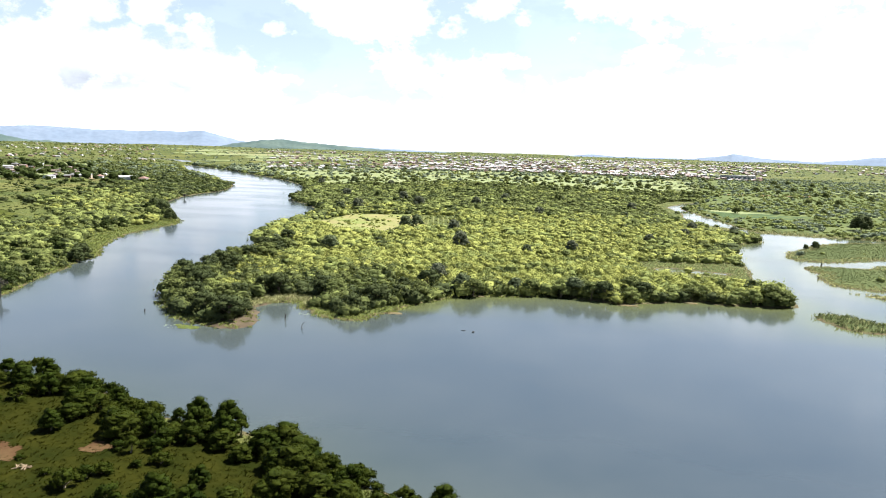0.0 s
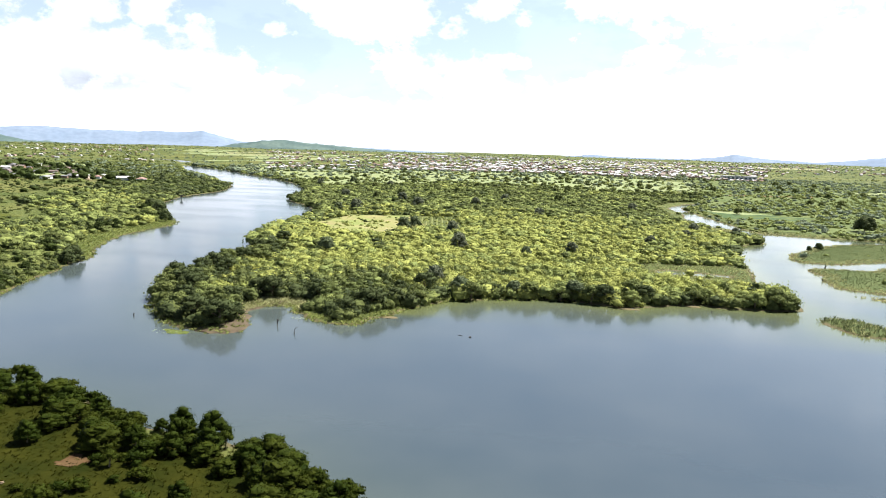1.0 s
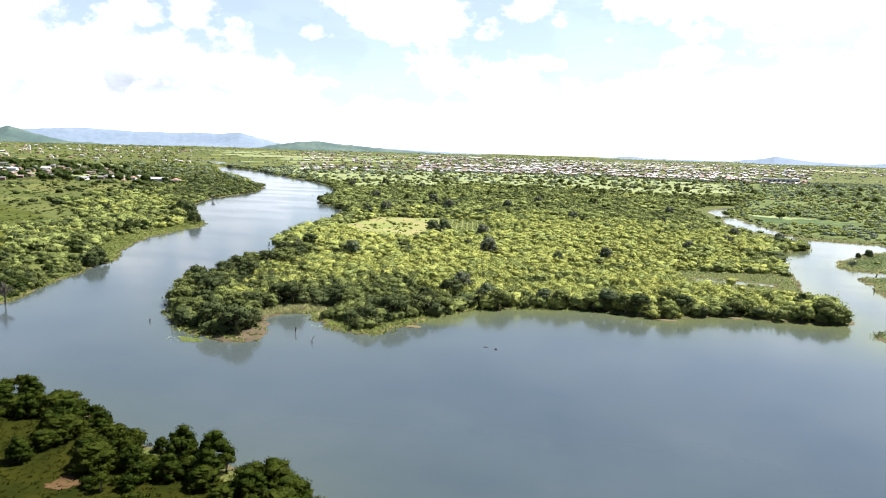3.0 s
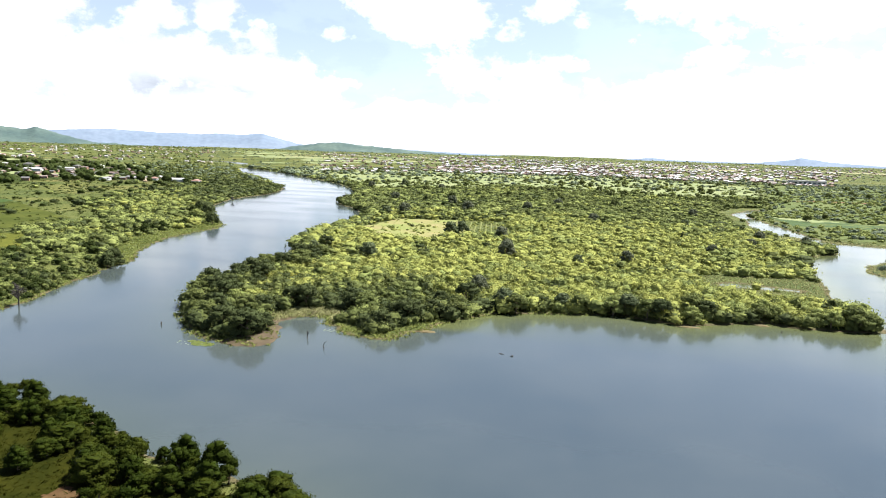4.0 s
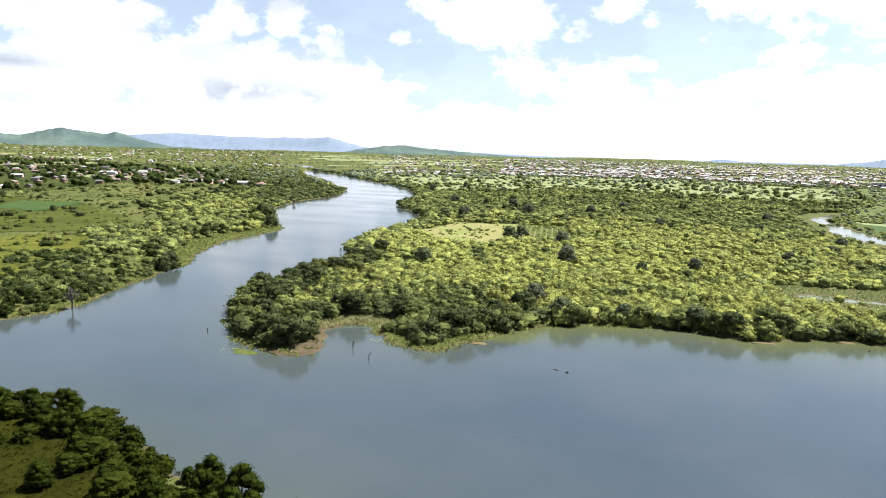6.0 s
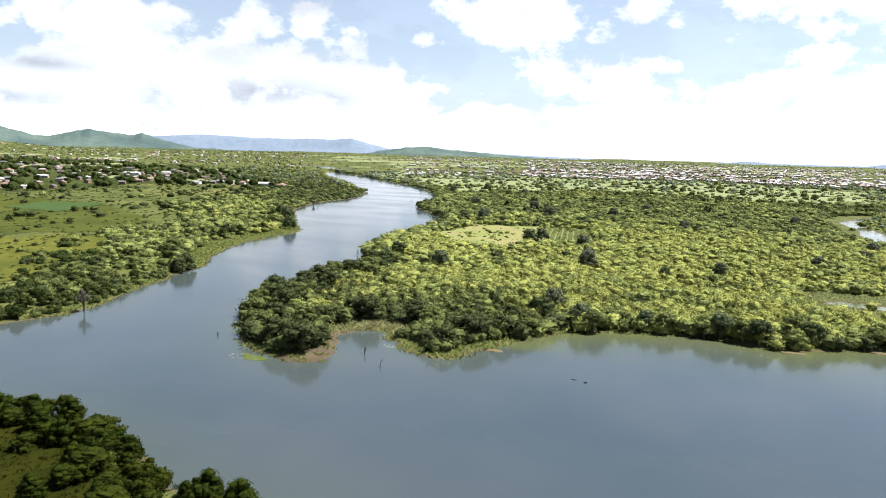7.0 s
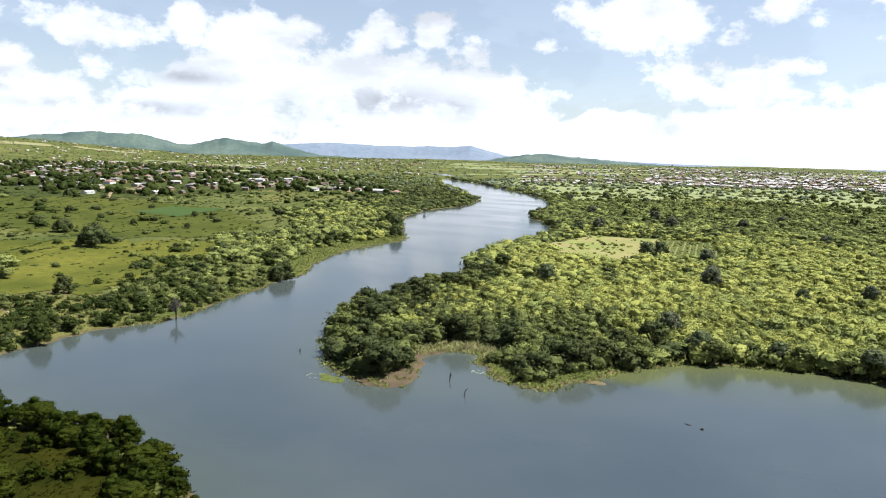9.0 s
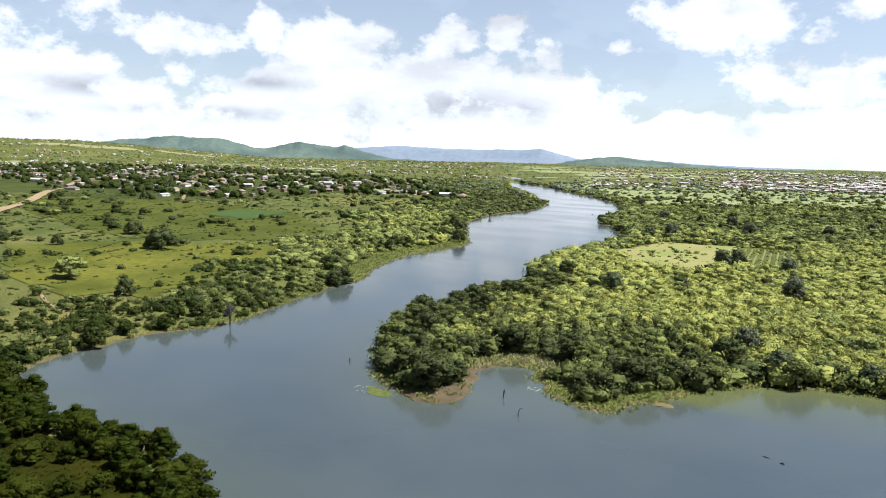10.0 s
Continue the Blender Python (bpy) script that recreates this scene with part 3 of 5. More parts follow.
def in_view(px, py, margin=4.0):
    """The wedge of land that the flight looks over, wide enough for all of it."""
    azi = np.degrees(np.arctan2(px + 1, py + 40))
    return (azi > -78 - margin) & (azi < 24 + margin)


def cover(px, py, d, side):
    """How thickly bushes stand, 0 to 1."""
    n1, n2, n3 = wave(px, py, 70, 11.0), wave(px, py, 26, 12.0), wave(px, py, 160, 13.0)
    c = np.zeros(px.shape)
    pen = side == 1
    r = np.hypot(px, py)
    # the peninsula: closed bush, opening into pasture far inland
    c = np.where(pen, np.clip(1.15 + 0.25 * n2 - np.clip((py - np.interp(px, (-330, -250, -120), (770, 820, 890))) / 60, 0, 1) * 1.0, 0.13, 1), c)
    c = np.where(pen & (py > 620) & (d < 30), 0.9, c)
    c = np.where(pen & (polygon_distance(px, py, CLEARING) < 0), np.clip(0.22 + 0.35 * n2, 0.04, 0.6), c)
    c = np.where(pen & (polygon_distance(px, py, TILLED) < 0), 0.25, c)
    c = np.where(pen & (polygon_distance(px, py, SPIT) < 0) & (d < 4.5), 0.0, c)
    c = np.where(pen & (polygon_distance(px, py, MARSH) < 0), 0.015, c)
    c = np.where(pen & (polygon_distance(px, py, INLET) < 0) & (d < 9), 0.03, c)
    c = np.where(pen & (px > 30) & (py > 478) & (py < 800) & (d < 16), 0.06, c)
    # left bank: bush along the water, fields behind
    belt = 34 + 22 * n3 + np.clip((py - 230) / 60, 0, 1) * 22 + np.clip((py - 320) / 120, 0, 1) * 45 + np.clip((py - 560) / 200, 0, 1) * 60
    left = np.where(d < belt, np.where(d > 14, 0.68 + 0.5 * n2, 0.9 + 0.3 * n2), np.clip(0.18 * n1 + 0.18 * n2 - 0.05, 0.01, 0.35))
    left = np.where(polygon_distance(px, py, GROVE) < 0, 1.0, left)
    left = np.where((d < 11) & (py > 262) & (py < 425), 0.0, left)
    c = np.where(side == 2, left, c)
    c = np.where((side == 2) & (polygon_distance(px, py, CROP) < 0), 0.0, c)
    # right bank and islands
    right = np.clip(0.62 + 0.35 * n1 + 0.25 * n2, 0.08, 0.95)
    right = np.where(py < 300, 0.0, right)
    right = np.where((py >= 300) & (py < 480), np.clip(0.25 * n2 - 0.12, 0, 0.2), right)
    c = np.where(side == 3, right, c)
    c = np.where((side == 3) & (polygon_distance(px, py, EAST_FIELD) < 0), 0.0, c)
    c = np.where((side == 0) | (side == 1) & (px > 69) & (py < 300), 0, c)
    c = np.where(r > 1500, np.where(side == 2, c * 0.4 + 0.3 + 0.25 * n3, c * 0.35 + 0.1), c)
    hill = ridge_height(px, py, r)
    c = np.where(hill > 5, 0.25 + 0.2 * n3, c)
    c = np.where(pen & ((px > -86) & (px < -48) & (py < 216) & (d < 4.5) | (px < -86) & (py < 181) & (d < 4)), 0, c)
    c = np.where(np.hypot(px + 181, py - 183) < 5.5, 0, c)
    return np.where(d > 1.2, c, 0)


def far_and_wide():
    """Bush cover, thinner in parts with distance, sorted into kinds of leaf."""
    bands = [  # inner and outer reach, step, leaves, leaf size, radius, height
        (0, 300, 2.8, 90, 0.25, 1.9, 2.5),
        (300, 480, 3.3, 46, 0.36, 2.2, 2.5),
        (480, 800, 4.6, 22, 0.56, 2.8, 2.6),
        (800, 1500, 7.0, 17, 0.85, 2.7, 2.6),
        (1500, 4600, 24.0, 12, 1.6, 3.4, 2.6),
    ]
    kinds = {k: [] for k in ("bright", "mid", "rich", "dark", "bank", "grey", "yellow")}
    for near, far, step, leaves, leaf, rad, hgt in bands:
        px, py = scatter(-min(far, 4400) * 1.02, min(far, 4400) * 0.55, 60, min(far, 4400) + 80, step, RNG)
        r = np.hypot(px, py - 20)
        k = (r >= near) & (r < far) & in_view(px, py)
        px, py = px[k], py[k]
        d = shore_distance(px, py)
        side = side_of(px, py)
        k = RNG.uniform(0, 1, px.size) < cover(px, py, d, side)
        px, py, d, side = px[k], py[k], d[k], side[k]
        z = height(px, py, d)
        n1, n2 = wave(px, py, 45, 21.0), wave(px, py, 120, 22.0)
        size = RNG.uniform(0.5, 1.5, px.size) * (1 + 0.25 * n1)
        shore = np.exp(-d / 12.0)
        size = np.where((polygon_distance(px, py, CLEARING) < 0) | (polygon_distance(px, py, TILLED) < 0), RNG.uniform(0.18, 0.5, px.size) * size, size)
        size = size * np.where(side == 1, 1 + 0.45 * shore, 1.0) * np.where(side == 3, 0.62, 1.0) * np.where((side == 2) & (py < 260), 0.72, 1.0)
        inland = np.clip((py - 440) / 120, 0, 1) * (side == 1)
        tip = np.clip((-48 - px) / 32, 0, 1) * np.clip((285 - py) / 50, 0, 1) * (side == 1)
        east = np.clip(px / 60, 0, 1)
        belt = (side == 2) * np.clip((130 - d) / 30, 0, 1)
        south = np.clip((270 - py) / 50, 0, 1)
        grove = (polygon_distance(px, py, GROVE) < 0) * 1.0
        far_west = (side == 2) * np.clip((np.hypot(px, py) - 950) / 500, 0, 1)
        # kinds paint the light too: bright middle, darker cloud-shaded tip, inland and south
        w = {
            "bright": np.where(side == 1, 2.4 + 0.9 * n2 - 2.0 * shore - 2.6 * inland - 2.0 * tip - 0.35 * east, 0.35 + 0.8 * n2 - 3.0 * south - 1.2 * (d > 100) - 1.2 * (side == 3) - 3.0 * grove),
            "mid": np.where(side == 2, np.where(d > 95, 0.0, 0.8), 0.75) + 0.5 * n1 - 0.15 * inland - 0.7 * tip - 0.7 * belt * south + 1.2 * (side == 3) - 3.0 * grove,
            "rich": 0.12 - 0.5 * (side == 3) + 0.9 * shore + 1.0 * inland + 1.3 * tip + 0.5 * belt + 0.2 * east + 0.3 * belt * south + 0.8 * grove + 5.0 * far_west,
            "dark": 0.03 + np.where(px > -45, 0.25, 0.9) * shore + 0.22 * inland + 0.15 * belt + 1.6 * grove - 0.5 * (side == 3) + 0.7 * (side == 2) * (d > 80) + 0.8 * tip,
            "bank": 2.0 * belt * south + 0.6 * grove + 0.8 * (side == 2) * (d > 80) * (np.hypot(px, py) < 1500) + 0.1 * inland,
            # share rises with distance, painting haze; some on the right bank
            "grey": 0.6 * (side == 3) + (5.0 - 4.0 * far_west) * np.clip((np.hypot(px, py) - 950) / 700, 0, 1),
            "yellow": np.where((side == 1) & (py < 420) & (py > 236) & (d > 10), 0.004 + 0.03 * (px < -90), -1.0) * (RNG.uniform(0, 1, px.size) < 0.4),
        }
        names = list(w)
        ww = np.clip(np.array([w[q] for q in names]), 0.0, None)
        ww = np.cumsum(ww / ww.sum(0), axis=0)
        field = wave(px, py, 13, 23.0) + 0.8 * wave(px, py, 32, 24.0) + RNG.uniform(-1.1, 1.1, px.size)
        rank = np.empty(px.size)
        rank[np.argsort(field)] = (np.arange(px.size) + 0.5) / px.size
        pick = np.minimum((rank[None] > ww).sum(0), len(names) - 1)
        for i, q in enumerate(names):
            m = pick == i
            big = 1.0 if q != "grey" else 1.2
            kinds[q].append(bushes(px[m], py[m], z[m] - 0.2, rad * size[m] * big * RNG.uniform(0.85, 1.15, m.sum()),
                                   hgt * size[m] * big * RNG.uniform(0.8, 1.2, m.sum()), leaves, leaf, RNG, 0.5, 0.7 if near == 0 else 0.78, 6))
    labels = {"bright": (LEAF_BRIGHT, "yellow-green bushes covering the land, leaves brightened as sunshine"),
              "mid": (LEAF_MID, "mid-green bushes and small trees covering the land"),
              "rich": (LEAF_RICH, "fresh green bushes and small trees near the shores"),
              "dark": (LEAF_DARK, "dark green shore bushes and trees, also standing for cloud shade"),
              "bank": (LEAF_BANK_SHADED, "olive bushes crowding the river bank, darkened as cloud shade"),
              "grey": (LEAF_GREY_HAZE, "grey-green bushes scattered over the plain, paled by painted haze"),
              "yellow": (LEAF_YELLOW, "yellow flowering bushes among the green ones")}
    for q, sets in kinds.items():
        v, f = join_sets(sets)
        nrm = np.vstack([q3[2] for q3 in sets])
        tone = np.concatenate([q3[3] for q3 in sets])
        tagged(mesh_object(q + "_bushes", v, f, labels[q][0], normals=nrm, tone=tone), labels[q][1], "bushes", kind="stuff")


far_and_wide()


# ---- things: trees ----
def part(name, bm, mat, parent, label=""):
    me = bpy.data.meshes.new(name)
    bm.to_mesh(me)
    bm.free()
    me.materials.append(mat)
    ob = new(name, me)
    ob.parent = parent
    if label:
        ob["label"] = label
    return ob


def limb(bm, points, radii, sides=6):
    """A tapered branch along the points."""
    rings = []
    pts = [Vector(p) for p in points]
    for i, p in enumerate(pts):
        d = (pts[min(i + 1, len(pts) - 1)] - pts[max(i - 1, 0)]).normalized()
        u = d.orthogonal().normalized()
        v = d.cross(u)
        rings.append([bm.verts.new(p + (u * math.cos(k * 2 * math.pi / sides) + v * math.sin(k * 2 * math.pi / sides)) * radii[i]) for k in range(sides)])
    for a, b in zip(rings, rings[1:]):
        for k in range(sides):
            bm.faces.new((a[k], a[(k + 1) % sides], b[(k + 1) % sides], b[k]))
    bm.faces.new(rings[-1])


def tree(name, label, mat, tall, spread, lobes, leaves, leaf, seed, flat=0.5, stem=0.35, group="", loose=0.4):
    """A tree: tapered trunk with limbs, and a crown of lobes made of leaf clumps."""
    rng = np.random.default_rng(seed)
    root = tagged(new(name), label, "tree", group)
    top = tall * stem
    bm = bmesh.new()
    lean = rng.uniform(-0.06, 0.06, 2) * tall
    fork = Vector((lean[0], lean[1], top))
    r0 = 0.035 * tall + 0.05
    limb(bm, [(0, 0, -0.4), (lean[0] * 0.4, lean[1] * 0.4, top * 0.5), fork], [r0 * 1.3, r0, r0 * 0.8], 7)
    centres = []
    for i in range(lobes):
        ang = i * 2.4 + rng.uniform(-0.4, 0.4)
        q = math.sqrt((i + 0.4) / lobes)
        out = spread * 0.72 * q
        zc = top + (tall - top) * (0.82 - (0.45 if stem > 0.2 else 0.66) * q * q + rng.uniform(-0.12, 0.1))
        c = Vector((fork.x + out * math.cos(ang), fork.y + out * math.sin(ang), zc))
        size = spread * (0.46 - 0.12 * q) * rng.uniform(0.8, 1.2)
        centres.append((c, size))
        if i % 3 == 0 or lobes < 9:
            mid = fork.lerp(c, 0.5) + Vector((0, 0, 0.06 * tall))
            limb(bm, [fork, mid, c], [r0 * 0.5, r0 * 0.32, r0 * 0.1], 5)
    part("trunk", bm, BARK, root, "grey-brown trunk with bare limbs")
    cx = np.array([c.x for c, s in centres])
    cy = np.array([c.y for c, s in centres])
    rad = np.array([s for c, s in centres])
    hgt = rad * 2 * flat * rng.uniform(0.85, 1.2, len(rad))
    cz = np.array([c.z for c, s in centres]) - hgt * 0.45
    v, f, nrm, tone = bushes(cx, cy, cz, rad, hgt, max(leaves // lobes, 6), leaf, rng, loose, 0.8, 5)
    mesh_object("crown", v, f, mat, False, root, normals=nrm, tone=tone)
    return root


def standing(px, py):
    px, py = np.atleast_1d(np.array(px, float)), np.atleast_1d(np.array(py, float))
    return height(px, py)


def put(model, x, y, size=1.0, turn=0.0, sink=0.1, z=None):
    zz = standing(x, y)[0] - sink if z is None else z
    m = Matrix.LocRotScale((x, y, zz), Euler((0, 0, turn)), (size, size, size))
    return copy_thing(model, m)


def place_all(models, spots, rng, lo=0.8, hi=1.2):
    """The models in turn on the spots; each model's first place is the model itself."""
    spots = list(spots)
    z = standing([s[0] for s in spots], [s[1] for s in spots])
    first = set()
    for (x, y, *rest), zz in zip(spots, z):
        i = rest[0] if rest else int(rng.integers(len(models)))
        size = rest[1] if len(rest) > 1 else rng.uniform(lo, hi)
        m = Matrix.LocRotScale((x, y, zz - 0.12), Euler((0, 0, rng.uniform(0, 6.28))), (size, size, size * rng.uniform(0.92, 1.08)))
        if i not in first:
            first.add(i)
            models[i].matrix_basis = m
        else:
            ob = copy_thing(models[i], Matrix.Identity(4))
            ob.matrix_basis = m
    for i, mo in enumerate(models):
        if i not in first:
            for o in (*mo.children_recursive, mo):
                bpy.data.objects.remove(o)


def spots_where(x0, x1, y0, y1, step, rule, rng):
    px, py = scatter(x0, x1, y0, y1, step, rng)
    d = shore_distance(px, py)
    k = rule(px, py, d, side_of(px, py), rng.uniform(0, 1, px.size))
    return list(zip(px[k], py[k]))


def near_bank_trees():
    rng = np.random.default_rng(31)
    mods = [
        tree("bank_tree", "spreading green near-shore tree, leaves darkened as cloud shade", LEAF_NEAR_SHADED, 5.6, 3.4, 19, 1700, 0.135, 1, 0.62, 0.12, group="near shore trees", loose=0.62),
        tree("bank_tree", "spreading green tree with layered crown on the near shore", LEAF_OLIVE_SHADED, 5.0, 3.6, 20, 1700, 0.135, 2, 0.58, 0.12, group="near shore trees", loose=0.62),
        tree("bank_tree", "round green near-shore tree, leaves darkened as cloud shade", LEAF_NEAR_SHADED, 4.6, 2.5, 14, 1400, 0.125, 3, 0.74, 0.12, group="near shore trees", loose=0.62),
        tree("bank_tree", "slender green tree with a small crown on the shore", LEAF_OLIVE_SHADED, 4.6, 2.1, 9, 1150, 0.125, 4, 0.74, 0.24, group="near shore trees", loose=0.62),
    ]
    edge = spots_where(-175, 12, 60, 130, 4.0, lambda x, y, d, s, u: (d > 0.6) & (d < 11) & (u < 0.9) & (s != 1), rng)
    back = spots_where(-175, 10, 52, 122, 6.0, lambda x, y, d, s, u: (d >= 9) & (d < 60) & (d >= 11) & (polygon_distance(x, y, NEAR_CLEARING) > 0) & (u < np.where(x > -62, 0.6, np.where(x < -108, 0.6, 0.16))) & (s != 1), rng)
    place_all(mods, edge + back, rng, 0.55, 0.98)
    shrubs = [
        tree("shrub", "low green shrub in the bank grass", LEAF_OLIVE_SHADED, 2.0, 1.6, 7, 470, 0.13, 5, 0.55, 0.15, "near bank shrubs", 0.6),
        tree("shrub", "low green shrub in the bank grass, leaves darkened as shade", LEAF_NEAR_SHADED, 1.7, 1.5, 6, 430, 0.125, 6, 0.5, 0.15, "near bank shrubs", 0.6),
        tree("shrub", "olive green shrub in the bank grass", LEAF_OLIVE_SHADED, 1.6, 1.4, 6, 430, 0.125, 7, 0.5, 0.15, "near bank shrubs", 0.6),
    ]
    for s in shrubs:
        s["category"] = "shrub"
    low = spots_where(-175, 10, 50, 128, 3.6, lambda x, y, d, s, u: (d > 0.8) & (d < 60) & (u < np.where(polygon_distance(x, y, NEAR_CLEARING) < 0, 0.5, 0.5)) & (s != 1), rng)
    rng.shuffle(low)
    rim = spots_where(-165, 12, 55, 130, 2.3, lambda x, y, d, s, u: (d > 0.1) & (d < 2.6) & (u < 0.8) & (s != 1), rng)
    rng.shuffle(rim)
    place_all(shrubs, [tuple(q) for q in low[:190]] + [tuple(q) for q in rim[:110]], rng, 0.6, 1.6)


def peninsula_trees():
    rng = np.random.default_rng(41)
    g = "peninsula shore trees"
    mods = [
        tree("shore_tree", "dense dark green tree leaning over the water", LEAF_DARK, 7.0, 4.2, 14, 1134, 0.265, 11, 0.55, 0.22, g),
        tree("shore_tree", "dense mid-green tree on the peninsula shore", LEAF_RICH, 6.2, 3.9, 13, 1071, 0.265, 12, 0.5, 0.22, g),
        tree("shore_tree", "round dark green tree on the peninsula shore", LEAF_DARK, 5.4, 3.2, 11, 945, 0.246, 13, 0.6, 0.2, g),
        tree("shore_tree", "light yellow-green tree on the sunny front shore", LEAF_MID, 5.4, 3.5, 12, 1008, 0.25, 17, 0.55, 0.2, g),
        tree("shore_tree", "grey-green tree among the shore trees", LEAF_SAGE, 6.0, 3.6, 12, 1008, 0.265, 14, 0.5, 0.22, g),
    ]
    def rule(x, y, d, s, u):
        west = (s == 1) & (d > 2.6) & (d < 16) & (x < -50) & (y < 330)
        front = (s == 1) & (d > 0.6) & (d < 11) & (x >= -50) & (x < 68) & (y < 275)
        bare = (polygon_distance(x, y, SPIT) < 0.5) & (d < 5) | (polygon_distance(x, y, INLET) < 0) & (d < 9) | ((x > -86) & (x < -48) & (y < 216) & (d < 6) | (x < -86) & (y < 181) & (d < 5))
        return (west | front) & ~bare & (u < np.where(d < 6, 0.8, 0.5))
    spots = [(x, y, int(rng.choice(5, p=(0.08, 0.36, 0.06, 0.4, 0.1) if x > -45 else (0.28, 0.36, 0.22, 0.06, 0.08)))) for x, y in spots_where(-185, 80, 165, 335, 5.2, rule, rng)[:290]]
    place_all(mods, spots, rng, 0.8, 1.15)
    # crowns that stand out of the bush
    tall = [
        tree("tall_tree", "tall dark grey-green tree rising from the bush", LEAF_DUSK, 7.2, 4.6, 15, 1134, 0.337, 15, 0.6, 0.12),
        tree("tall_tree", "broad pale grey-green tree rising from the bush", LEAF_SAGE, 7.0, 4.4, 15, 1134, 0.337, 16, 0.65, 0.12),
    ]
    place_all(tall, [(-56, 256, 0, 0.85), (-62, 335, 0, 1.0), (-66, 352, 0, 0.9), (-121, 313, 1, 1.0), (-117, 306, 1, 0.9), (-108, 402, 1, 1.1), (-103, 408, 1, 1.0),
                     (-78, 395, 0, 0.9), (-30, 330, 1, 0.7), (-10, 352, 0, 0.8), (30, 400, 0, 0.8), (52, 436, 0, 0.7), (-140, 560, 0, 1.2), (-100, 600, 0, 1.0),
                     (-188, 509, 1, 1.0), (-178, 520, 0, 1.1), (-167, 611, 0, 1.1), (-40, 520, 0, 0.9), (20, 520, 1, 0.9), (60, 470, 0, 0.9), (85, 470, 0, 0.8),
                     (-80, 640, 0, 1.1), (-230, 640, 0, 1.1), (-328, 822, 0, 1.1), (-300, 860, 1, 1.0), (-240, 820, 0, 1.0), (30, 640, 0, 1.0)], rng)


def left_bank_trees():
    rng = np.random.default_rng(51)
    g = "field trees"
    mods = [
        tree("field_tree", "broad dark green shade tree alone in the pasture", LEAF_DARK, 9.5, 7.0, 26, 2250, 0.37, 21, 0.75, 0.1, g),
        tree("field_tree", "round dark green tree in the pasture", LEAF_DARK, 6.0, 3.6, 12, 1350, 0.31, 22, 0.75, 0.1, g),
        tree("field_tree", "light yellow-green tree with an airy crown", LEAF_MID, 9.0, 6.2, 14, 1050, 0.31, 23, 0.6, 0.14, g),
        tree("field_tree", "pyramid-shaped dark green tree at the field edge", LEAF_DARK, 7.5, 4.4, 12, 1500, 0.34, 24, 0.8, 0.08, g),
    ]
    place_all(mods, [(-318, 241, 0, 1.15), (-374, 258, 0, 0.8), (-417, 266, 1, 0.9), (-273, 180, 2, 1.0), (-232, 179, 3, 0.8), (-351, 209, 1, 0.8), (-372, 190, 0, 0.85),
                     (-473, 318, 1, 0.8), (-413, 372, 1, 0.7), (-391, 311, 1, 0.6), (-357, 323, 1, 0.6), (-610, 396, 0, 0.8), (-561, 304, 1, 1.0), (-570, 312, 1, 0.8),
                     (-634, 327, 1, 1.1), (-436, 566, 0, 0.75), (-440, 590, 1, 0.4), (-206, 253, 3, 0.95), (-204, 247, 1, 1.0), (-296, 446, 0, 0.8), (-290, 438, 1, 1.0),
                     (-322, 474, 0, 0.7), (-300, 195, 1, 0.5), (-330, 180, 1, 0.55), (178.6, 536.8, 0, 1.15), (121, 428, 1, 0.7), (115, 424, 1, 0.45), (-284, 415, 2, 0.8), (-256, 393, 1, 1.2)], rng)
    shore = [
        tree("waterside_tree", "dense green tree overhanging the bank, leaves darkened as shade", LEAF_BANK_SHADED, 5.5, 3.6, 12, 1050, 0.31, 25, 0.5, 0.2, "left bank trees"),
        tree("waterside_tree", "mid-green bushy tree on the river bank, leaves darkened as shade", LEAF_BANK_SHADED, 4.8, 3.4, 11, 975, 0.31, 26, 0.5, 0.2, "left bank trees"),
    ]
    def rule(x, y, d, s, u):
        grass = (y > 262) & (y < 425)
        return (s == 2) & (d > 0.8) & np.where(grass, (d > 11) & (d < 22), d < 14) & (u < 0.24) & (np.hypot(x + 181, y - 183) > 7)
    place_all(shore, spots_where(-330, -150, 112, 470, 5.5, rule, rng)[:200], rng, 0.55, 0.95)
    # isolated trees of the far pasture behind the peninsula
    far = [tree("pasture_tree", "small dark tree standing in the far pasture", LEAF_RICH, 7.0, 4.4, 9, 330, 0.61, 27, 0.7, 0.1, "pasture trees")]
    spots = spots_where(-620, 330, 640, 1350, 46, lambda x, y, d, s, u: (d > 20) & (s != 2) & (u < 0.55), rng)
    place_all(far, spots[:120], rng, 0.5, 1.1)


